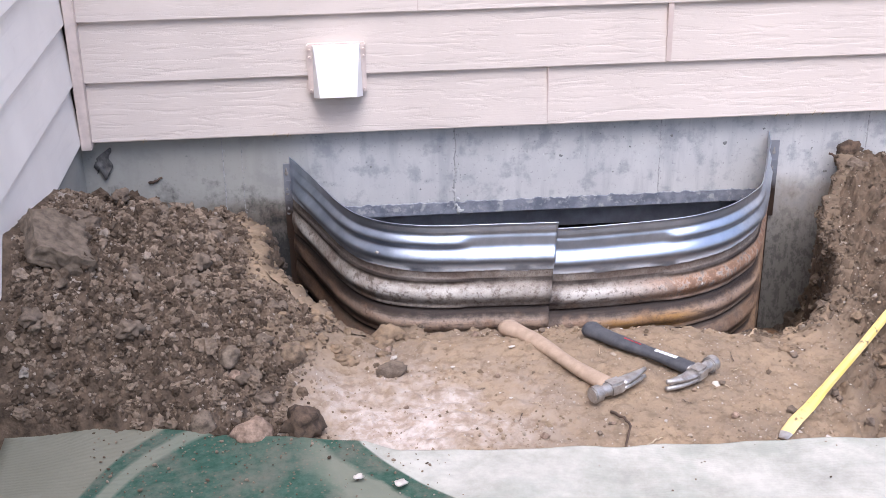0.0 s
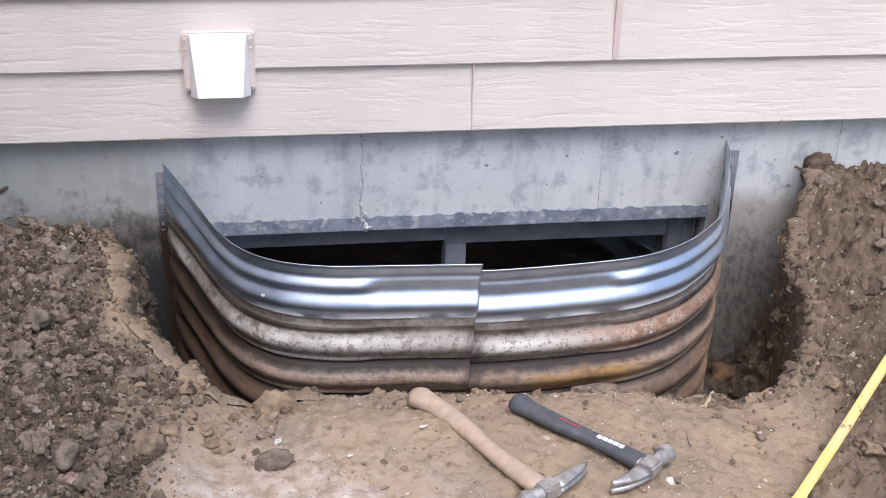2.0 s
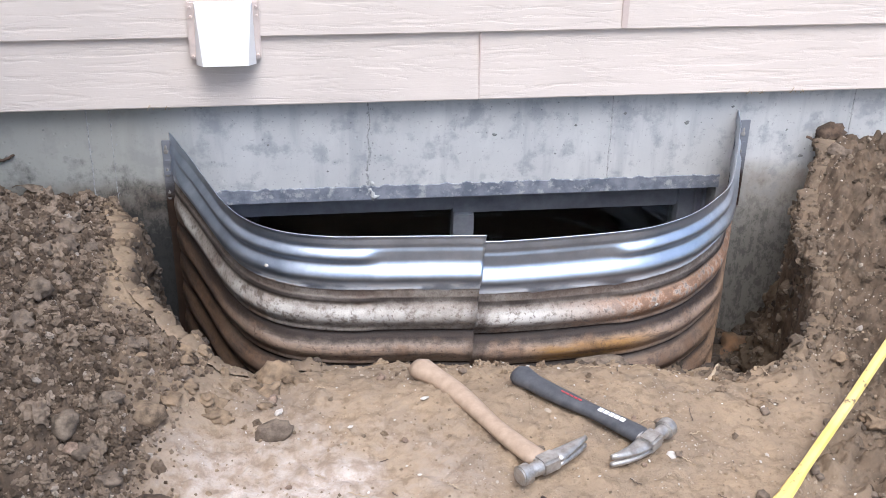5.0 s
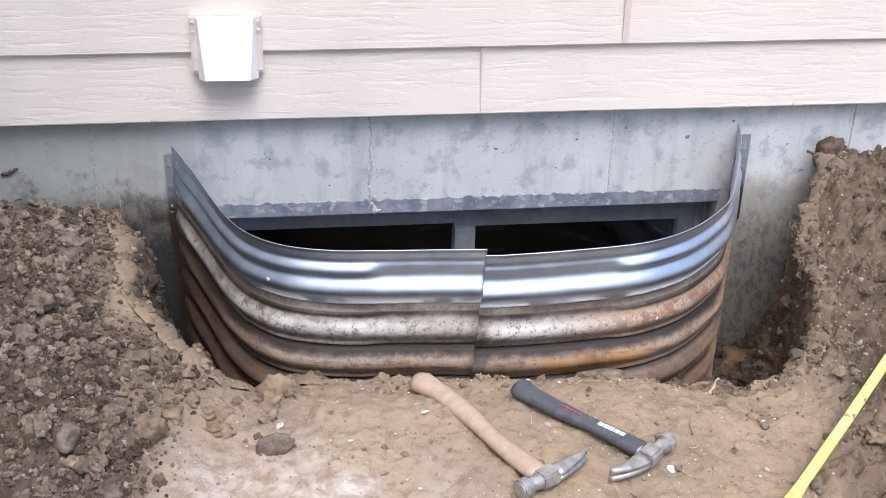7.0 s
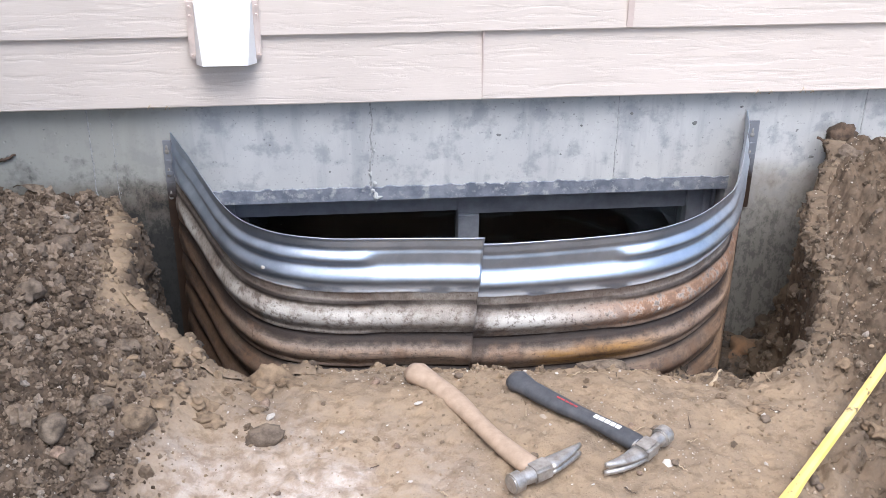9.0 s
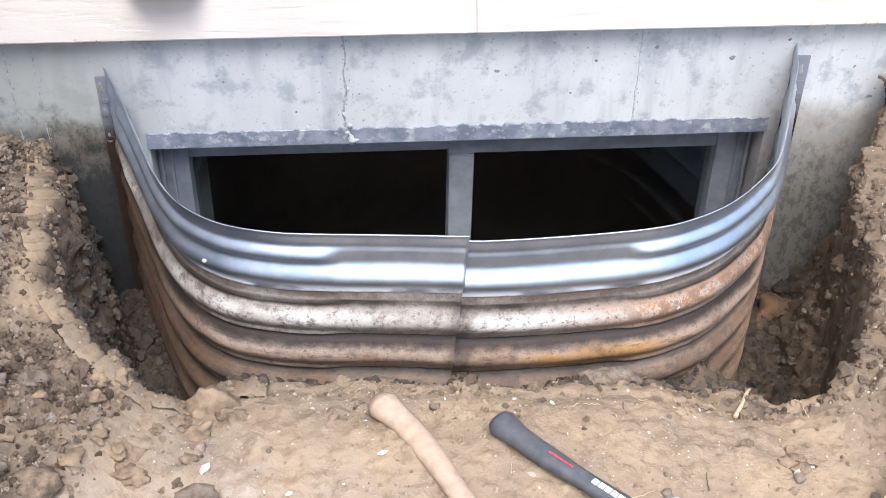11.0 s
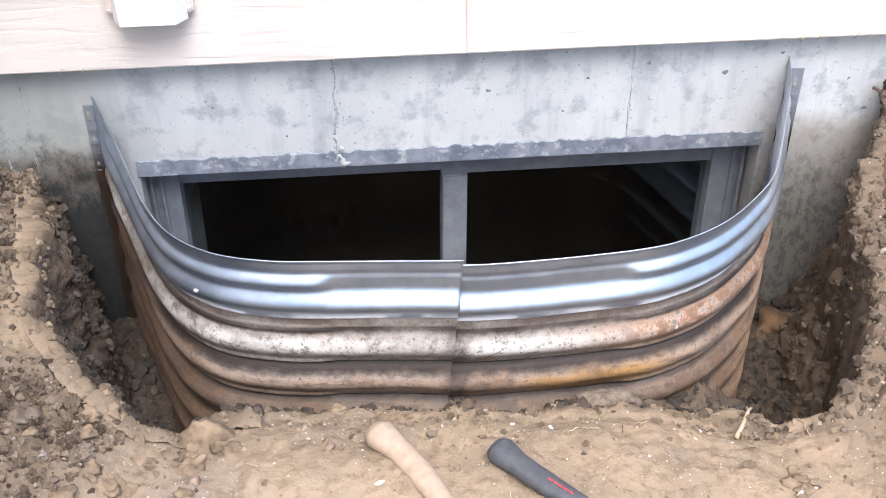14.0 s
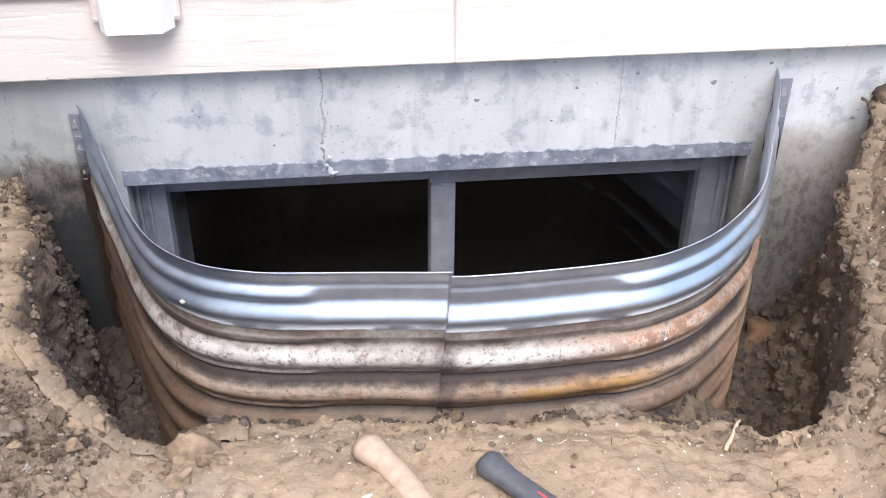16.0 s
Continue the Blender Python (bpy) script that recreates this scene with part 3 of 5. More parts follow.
for sx, sz0, sz1, sw in ((-0.94, 0.46, 0.735, 0.009), (-0.885, 0.46, 0.735, 0.004), (-0.24, 0.44, 0.735, 0.013), (0.397, 0.47, 0.735, 0.004), (1.055, 0.4, 0.735, 0.003)):
    form_seam(sx, sz0, sz1, sw)
for dx, dz, r in ((-0.231, 0.447, 0.012), (-0.241, 0.463, 0.008), (-0.235, 0.481, 0.006), (-0.246, 0.512, 0.006), (-0.236, 0.575, 0.004)):
    me = rock_mesh("mortar_lump", CONCRETE, int(dz * 1000), 1.0, 3)
    part("mortar_lump", me, wall_north, "", Matrix.Translation((dx, -0.002, dz)) @ Matrix.Diagonal((r * 0.9, r * 0.5, r * 1.1, 1)))
# blow holes in the concrete: flush discs with the holes' shade as colour
for hx, hz, r in ((0.6, 0.628, 0.009), (0.085, 0.61, 0.008), (0.43, 0.66, 0.006), (0.72, 0.67, 0.006), (-1.148, 0.59, 0.006), (-1.05, 0.66, 0.004), (0.88, 0.6, 0.004), (-0.5, 0.6, 0.004), (0.25, 0.55, 0.004), (-0.35, 0.52, 0.004), (0.93, 0.52, 0.009), (0.3, 0.63, 0.005)):
    vv = [(hx + r * 0.65 * math.cos(a) * (1 + 0.25 * math.sin(3 * a + hx * 9)), -0.0008, hz + r * 0.5 * math.sin(a) * (1 + 0.3 * math.cos(2 * a + hx * 7))) for a in [k * math.pi / 8 for k in range(16)]]
    vv += [(hx + (q[0] - hx) * 1.35, 0.001, hz + (q[2] - hz) * 1.35) for q in vv] + [(hx, -0.0006, hz)]
    ff = [(k, (k + 1) % 16, 16 + (k + 1) % 16, 16 + k) for k in range(16)] + [((k + 1) % 16, k, 32) for k in range(16)]
    part("blow_hole", mesh_of("blow_hole", vv, ff, HOLE_SHADE), wall_north)

# ragged grey band of the window buck under the concrete
vv, ff = [], []
n = 240
for i in range(n + 1):
    x = OX0 - 0.004 + (OX1 - OX0 + 0.008) * i / n
    top = 0.473 + 0.004 * noise.noise(Vector((x * 14, 1, 0))) + 0.006 * noise.noise(Vector((x * 38, 5, 0))) + 0.005 * noise.noise(Vector((x * 95, 9, 0)))
    vv += [(x, -0.004, OTOP - 0.002), (x, -0.004, top), (x, 0.004, top + 0.001), (x, 0.1, OTOP - 0.002)]
    if i:
        k = 4 * i
        ff += [(k - 4, k, k + 1, k - 3), (k - 3, k + 1, k + 2, k - 2), (k - 1, k + 3, k, k - 4)]
tagged(new("trim_buck_band", mesh_of("trim_buck_band", vv, ff, BUCK, False)), "grey lip of the window buck under the concrete", "trim", kind="structure")

bm = box(WEST - 0.26, WEST - 0.02, -3.0, 0.0, -1.3, 0.74)
wall_west = tagged(new("wall_west", finish(bm, "wall_west", CONCRETE)), "concrete foundation of the side wall", "foundation wall", kind="structure")
# basement behind the window, its unlit gloom put into near-black walls
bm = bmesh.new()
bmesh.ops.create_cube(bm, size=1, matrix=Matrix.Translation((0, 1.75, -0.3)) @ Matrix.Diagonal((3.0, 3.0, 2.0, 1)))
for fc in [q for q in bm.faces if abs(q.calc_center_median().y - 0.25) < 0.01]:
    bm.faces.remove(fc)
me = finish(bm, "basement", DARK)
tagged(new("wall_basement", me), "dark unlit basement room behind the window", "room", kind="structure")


# the closed rest of the house, behind the two walls
bm = box(-6.0, WEST - 0.26, -3.0, 6.0, -1.3, 3.03)
box(-1.6, 3.2, 3.3, 6.0, -1.3, 3.03, bm=bm)
box(-1.6, 3.2, 0.24, 3.3, 0.745, 3.03, bm=bm)
box(3.0, 3.2, 0.24, 3.3, -1.3, 0.745, bm=bm)
tagged(new("wall_house_rest", finish(bm, "wall_house_rest", TRIM)), "plain closed remainder of the house", "house wall", kind="structure")
bm = box(-6.3, 3.5, 0.02, 6.3, 3.03, 3.15)
box(-6.3, WEST - 0.02, -3.3, 0.02, 3.03, 3.15, bm=bm)
tagged(new("roof_eaves", finish(bm, "roof_eaves", TRIM)), "plain eaves board over the walls", "roof", kind="structure")


# ------------------------------------------------------------ structure: siding
def plank(x0, x1, low, top_gap=0.0):
    """One lapped board in its own axes: along x, its foot proud of the wall."""
    h = LAP + 0.022
    t = 0.011
    pr = [(-0.030 + 0.0, low), (-0.030 - t, low), (-0.030 - t - 0.0015, low + 0.003), (-0.017 - t + 0.001, low + h), (-0.017, low + h)]
    vv, ff = [], []
    n = max(2, int((x1 - x0) / 0.12))
    for i in range(n + 1):
        x = x0 + (x1 - x0) * i / n
        wob = 0.0012 * noise.noise(Vector((x * 2.1, low * 5, 0)))
        vv += [(x, y + wob, z) for y, z in pr]
    for i in range(n):
        for k in range(5):
            k2 = (k + 1) % 5
            ff.append((i * 5 + k, i * 5 + k2, (i + 1) * 5 + k2, (i + 1) * 5 + k))
    ff += [tuple(range(5))[::-1], tuple(n * 5 + k for k in range(5))]
    return vv, ff


siding_north = tagged(new("siding_north", finish(box(-1.335, 3.2, -0.017, 0.2, 0.73, 3.02), "siding_backing", TRIM)), "pinkish beige lapped siding with wood grain", "siding", kind="structure")
siding_west = tagged(new("siding_west", finish(box(WEST - 0.2, WEST - 0.032, -3.0, 0.0, 0.73, 3.02), "siding_backing", TRIM)), "pale lapped siding on the side wall", "siding", kind="structure")
EAST = 3.2
joints = {0: [0.033], 1: [0.392], 2: [-0.35, 1.6], 3: [0.9]}
for row in range(13):
    low = SIDING_LOW + LAP * row
    cuts = [-1.311] + joints.get(row, [((row * 1.37) % 2.6) - 0.6]) + [EAST]
    for k in range(len(cuts) - 1):
        gap = 0.0014 if row != 1 else 0.004
        vv, ff = plank(cuts[k] + (gap if k else 0), cuts[k + 1] - gap, low)
        part("plank", mesh_of("plank", vv, ff, SIDING, False), siding_north)
        if k:
            w = gap + (0.0005 if row != 1 else 0.004)
            y0 = -0.0405 if row != 1 else -0.0445
            part("caulk_bead", finish(box(cuts[k] - w, cuts[k] + w, y0, -0.02, low + 0.004, low + LAP - 0.002, 0.0008), "caulk_bead", CAULK), siding_north)
    vv, ff = plank(0.04, 3.0, low)
    turn = Matrix(((0, -1, 0, WEST - 0.032), (-1, 0, 0, 0), (0, 0, 1, 0), (0, 0, 0, 1)))
    vv = [tuple(turn @ Vector((q[0], q[1] + 0.017, q[2]))) for q in vv]
    part("plank", mesh_of("plank", vv, ff, SIDING_WEST, False), siding_west)
me = finish(box(-1.341, -1.311, -0.066, -0.005, 0.712, 3.02, 0.002), "trim_corner", TRIM)
tagged(new("trim_corner", me), "painted corner board between two sided walls", "trim", kind="structure")
# bits of dry grass and paint caught under the foot of the siding
for gx, gl in ((0.742, 0.03), (0.775, 0.02), (0.86, 0.035), (0.885, 0.02), (-0.78, 0.03), (-0.74, 0.02), (-1.16, 0.02)):
    pts = [(gx + gl * 0.5 * (k / 6 - 0.5), -0.043 - 0.006 * math.sin(k), SIDING_LOW - 0.004 + gl * 0.45 * math.sin(k / 6 * math.pi)) for k in range(7)]
    vv, ff = tube(pts, [0.0011] * 7, 5)
    tagged(new("dry_grass", mesh_of("dry_grass", vv, ff, TWIG)), "dry grass blade caught under the siding", "grass", "grass at the siding")

# torn membrane in the corner of the foundation
vv, ff = [], []
for i in range(9):
    for j in range(9):
        u, w = i / 8, j / 8
        vv.append((-1.318 + 0.046 * u + 0.006 * math.sin(9 * w), -0.004 - 0.003 * math.sin(3.1 * w + 4 * u) - 0.010 * u * (1 - w), 0.615 + (0.05 + 0.035 * u) * w + 0.016 * math.sin(8 * u) * (1 - w)))
        if i < 8 and j < 8:
            ff.append((i * 9 + j, i * 9 + j + 1, (i + 1) * 9 + j + 1, (i + 1) * 9 + j))
ob = new("membrane", mesh_of("membrane", vv, ff, MEMBRANE))
ob.modifiers.new("thick", "SOLIDIFY").thickness = 0.002
tagged(ob, "torn grey membrane peeling off the foundation corner", "membrane")

# ------------------------------------------------------------ window
window = thing("window_1", "dusty two-pane aluminium basement window", "window", kind="structure")
GY = 0.095
bm = box(OX0, -0.606, GY - 0.03, GY + 0.05, OLOW, OTOP, 0.003)
part("frame_jamb", finish(bm, "frame_jamb", FRAME), window)
part("frame_jamb", finish(box(0.626, OX1, GY - 0.03, GY + 0.05, OLOW, OTOP, 0.003), "frame_jamb", FRAME), window)
part("frame_head", finish(box(-0.606, -0.008, GY - 0.016, GY + 0.05, 0.352, OTOP, 0.003), "frame_head", FRAME), window)
part("frame_head", finish(box(-0.008, 0.626, GY - 0.02, GY + 0.05, 0.343, OTOP, 0.003), "frame_head", FRAME), window)
part("frame_sill", finish(box(-0.606, 0.626, GY - 0.03, GY + 0.05, OLOW, OLOW + 0.06, 0.003), "frame_sill", FRAME), window)
part("mullion", finish(box(-0.006, 0.051, GY - 0.025, GY + 0.05, OLOW + 0.06, 0.343, 0.003), "mullion", FRAME), window)
for x0, x1, dy in ((-0.606, -0.008, 0.018), (0.055, 0.626, 0.0)):
    ob = part("pane", finish(box(x0, x1, GY + dy + 0.004, GY + dy + 0.009, OLOW + 0.06, 0.360), "pane", GLASS), window)
    ob.visible_shadow = False
    # second layer of glass, added to strengthen the reflections
    ob = part("reflect_pane", finish(box(x0, x1, GY + dy + 0.016, GY + dy + 0.020, OLOW + 0.06, 0.360), "reflect_pane", GLASS), window)
    ob.visible_shadow = False
# the dimness behind the glass is put into this sash's dark material
part("sash_stile", finish(box(-0.606, -0.575, GY + 0.040, GY + 0.055, OLOW + 0.06, 0.360, 0.002), "sash_stile", RUBBER), window, "inner sash coloured dark for the dimness behind the glass")
part("latch", finish(box(-0.598, -0.578, GY + 0.0395, GY + 0.046, 0.235, 0.26, 0.002), "latch", RUBBER), window, "dark window latch")
for fx in (OX1 - 0.012, OX1 - 0.034, OX0 + 0.012, OX0 + 0.034):
    part("frame_rib", finish(box(fx - 0.003, fx + 0.003, GY - 0.045, GY - 0.0305, OLOW, OTOP - 0.003, 0.001), "frame_rib", FRAME), window)

# ------------------------------------------------------------ window well
RIM = 0.648
WEST_PLAN = [(-0.738, 0.0), (-0.705, -0.08), (-0.672, -0.165), (-0.630, -0.285), (-0.594, -0.380), (-0.547, -0.466), (-0.487, -0.524), (-0.415, -0.556), (-0.30, -0.578), (-0.15, -0.590)]
EAST_PLAN = [(0.0, -0.602), (0.15, -0.604), (0.30, -0.597), (0.384, -0.576), (0.460, -0.536), (0.534, -0.468), (0.580, -0.410), (0.626, -0.306), (0.676, -0.177), (0.71, -0.09), (0.738, 0.0)]


def outline():
    """The well's plan, from the west flange to the east one, in even steps."""
    pts = [Vector((x, y, 0)) for x, y in WEST_PLAN + EAST_PLAN]
    fine = []
    for i in range(len(pts) - 1):
        p0, p1, p2, p3 = pts[max(i - 1, 0)], pts[i], pts[i + 1], pts[min(i + 2, len(pts) - 1)]
        for k in range(20):
            t = k / 20
            fine.append(0.5 * ((2 * p1) + (p2 - p0) * t + (2 * p0 - 5 * p1 + 4 * p2 - p3) * t * t + (3 * p1 - p0 - 3 * p2 + p3) * t ** 3))
    fine.append(pts[-1])
    return fine


PLAN = outline()


def ridge(d, centre, half, amp):
    q = abs(d - centre) / half
    return amp * (0.5 + 0.5 * math.cos(math.pi * q)) if q < 1 else 0.0


def panel(i0, i1, lifts, out, lean):
    """A corrugated sheet between two places of the plan; lifts tilt its rim."""
    depths = []
    vv, ff = [], []
    rows = 250
    depth_all = 0.86
    cols = i1 - i0 + 1
    for c2 in range(cols):
        i = i0 + c2
        p = PLAN[i]
        d = (PLAN[min(i + 1, len(PLAN) - 1)] - PLAN[max(i - 1, 0)]).normalized()
        nrm = Vector((d.y, -d.x, 0))
        corner = min(1, max(0, (abs(p.x) - 0.25) / 0.05))
        corner = corner * corner * (3 - 2 * corner)
        wall_fade = min(1, max(0.25, -p.y / 0.10))
        for r in range(rows + 1):
            dd = depth_all * r / rows
            o = out + (0.010 * max(0.0, 1 - (i1 - i) / 34) if lean else 0.0)
            flat = o
            o += 0.004 * max(0, 1 - dd / 0.006)
            o -= ridge(dd, 0.030, 0.009, 0.0022)
            o += ridge(dd, 0.050, 0.021, 0.010) * corner
            o += ridge(dd, 0.096, 0.036, 0.017 + 0.002 * (1 - corner))
            for k in range(8):
                c0 = 0.203 + 0.088 * k
                o += ridge(dd, c0, 0.045 if dd < c0 else 0.042, 0.018)
                o -= ridge(dd, c0 + 0.046, 0.009, 0.010)
                o += ridge(dd, c0 - (0.040 if k == 0 else 0.046), 0.010 if k == 0 else 0.013, 0.006) * corner
            o -= 0.004 if dd > 0.137 else 0.0
            o = flat + (o - flat) * wall_fade
            o += 0.0022 * noise.noise(Vector((p.x * 6, p.y * 6, dd * 9)))
            q = p + nrm * o
            vv.append((q.x + lean * dd * max(0, 1 - abs(i - (i1 if lean < 0 else i0)) / 12), q.y, RIM + float(np.interp(p.x, *lifts)) - dd))
            depths.append(dd + 0.003 * noise.noise(Vector((p.x * 3, p.y * 3, 1))))
    for c2 in range(cols - 1):
        for r in range(rows):
            a = c2 * (rows + 1) + r
            ff.append((a, a + 1, a + rows + 2, a + rows + 1))
    me2 = mesh_of("well_panel", vv, ff, STEEL)
    me2.attributes.new("sheet_depth", "FLOAT", "POINT").data.foreach_set("value", depths)
    return me2


well = thing("window_well", "corrugated galvanised steel window well, rusty below the old soil line", "window well")
mid = 20 * len(WEST_PLAN)      # the place at x = 0
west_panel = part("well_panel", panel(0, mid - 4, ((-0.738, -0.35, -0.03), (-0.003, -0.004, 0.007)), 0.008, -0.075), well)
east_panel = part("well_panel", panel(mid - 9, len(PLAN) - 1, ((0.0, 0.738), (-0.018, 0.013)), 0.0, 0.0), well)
for ob in (west_panel, east_panel):
    s = ob.modifiers.new("thick", "SOLIDIFY")
    s.thickness, s.offset, s.material_offset = 0.0022, -1.0, 1
    ob.data.materials.append(STEEL_IN)
for side in (-1, 1):
    outer = 0.766 if side < 0 else 0.773
    bm = box(min(side * 0.736, side * outer), max(side * 0.736, side * outer), -0.0065, -0.003, RIM - 0.27, RIM - (0.024 if side < 0 else 0.015), 0.001)
    low_edge = outer - (0.004 if side < 0 else 0.014)
    box(min(side * 0.736, side * low_edge), max(side * 0.736, side * low_edge), -0.0065, -0.003, -0.21, RIM - 0.27, 0.001, bm=bm)
    for k in range(4):
        box(min(side * 0.742, side * (outer - 0.004)), max(side * 0.742, side * (outer - 0.004)), -0.0095, -0.006, RIM - 0.088 - 0.032 * k, RIM - 0.076 - 0.032 * k, 0.0015, bm=bm)
    fl = part("flange", finish(bm, "flange", FLANGE), well, "rusty bolting flange")
    for k in range(3 if side < 0 else 2):
        z = RIM - 0.055 - 0.064 * k
        bm = bmesh.new()
        bmesh.ops.create_icosphere(bm, subdivisions=2, radius=1, matrix=Matrix.Translation((side * 0.757, -0.0065, z)) @ Matrix.Diagonal((0.006, 0.002, 0.007, 1)))
        bmesh.ops.create_icosphere(bm, subdivisions=2, radius=1, matrix=Matrix.Translation((side * 0.757, -0.0065, z + 0.010)) @ Matrix.Diagonal((0.0033, 0.0016, 0.009, 1)))
        part("keyhole_bolt", finish(bm, "keyhole_bolt", ZINC, True), fl)
# cobweb of old rust flakes and a white drop on the sheet
for fx, fy, fz, r in ((-0.506, -0.548, 0.562, 0.005), (0.37, -0.592, 0.443, 0.007)):
    tagged(new("paint_drop", rock_mesh("paint_drop", CHIP, 5, 0.2, 2)), "small white paint drop stuck to the steel", "paint drop").matrix_world = Matrix.Translation((fx, fy, fz)) @ Matrix.Diagonal((r, r * 0.5, r, 1))

# ------------------------------------------------------------ dryer vent
vent = thing("dryer_vent", "white dryer vent hood on a painted block", "vent", pose(-0.588, -0.043, 0.915))
part("mounting_block", finish(box(-0.086, 0.084, -0.012, 0.03, -0.062, 0.086, 0.004), "mounting_block", TRIM), vent, "block painted like the siding")
prof = [(-0.068, -0.012, 0.085), (0.068, -0.012, 0.085), (-0.066, -0.026, 0.083), (0.066, -0.026, 0.083), (-0.053, -0.062, -0.060), (0.053, -0.062, -0.060), (-0.072, -0.012, -0.073), (0.072, -0.012, -0.073)]
bm = bmesh.new()
q = [bm.verts.new(p) for p in prof]
for fidx in ((0, 1, 3, 2), (2, 3, 5, 4), (0, 2, 4, 6), (1, 7, 5, 3)):
    bm.faces.new([q[k] for k in fidx])
bmesh.ops.subdivide_edges(bm, edges=bm.edges[:], cuts=3, use_grid_fill=True)
ob = part("hood", finish(bm, "hood", HOOD), vent)
ob.modifiers.new("thick", "SOLIDIFY").thickness = 0.003
bv = ob.modifiers.new("round", "BEVEL")
bv.width, bv.segments, bv.limit_method, bv.angle_limit = 0.003, 2, "ANGLE", 0.5
part("damper", finish(box(-0.056, 0.056, -0.018, -0.013, -0.07, 0.03, 0.001), "damper", RUBBER), vent, "dark damper flap")
for sx in (-0.078, 0.077):
    for sz in (0.07, 0.048, -0.05):
        bm = bmesh.new()
        bmesh.ops.create_cone(bm, segments=10, radius1=0.004, radius2=0.003, depth=0.004, cap_ends=True, matrix=Matrix.Translation((sx, -0.014, sz)) @ Matrix.Rotation(math.pi / 2, 4, "X"))
        part("screw", finish(bm, "screw", CAULK), vent)

# ------------------------------------------------------------ ground
PIT = [(-0.868, 0.1), (-0.862, -0.06), (-0.848, -0.2), (-0.817, -0.31), (-0.803, -0.44), (-0.763, -0.58), (-0.695, -0.695), (-0.60, -0.765), (-0.53, -0.76), (-0.485, -0.715), (-0.4, -0.71), (-0.2, -0.735), (0.0, -0.745), (0.2, -0.74),
       (0.42, -0.775), (0.5, -0.82), (0.6, -0.835), (0.67, -0.765), (0.728, -0.66), (0.79, -0.5), (0.822, -0.36), (0.865, -0.2), (0.962, -0.05), (0.975, 0.1)]


def edge_distance(x, y):
    """Distance to the pit's edge, below zero inside."""
    best = np.full(x.shape, 9.0)
    inside = np.zeros(x.shape, bool)
    for (ax, ay), (bx, by) in zip(PIT, PIT[1:] + PIT[:1]):
        dx, dy = bx - ax, by - ay
        t = np.clip(((x - ax) * dx + (y - ay) * dy) / (dx * dx + dy * dy), 0, 1)
        best = np.minimum(best, np.hypot(x - ax - t * dx, y - ay - t * dy))
        cross = (ay > y) != (by > y)
        inside ^= cross & (x < ax + (y - ay) / (by - ay if by != ay else 1e-9) * dx)
    return np.where(inside, -best, best)


PX, PY = [q.x for q in PLAN], [q.y for q in PLAN]


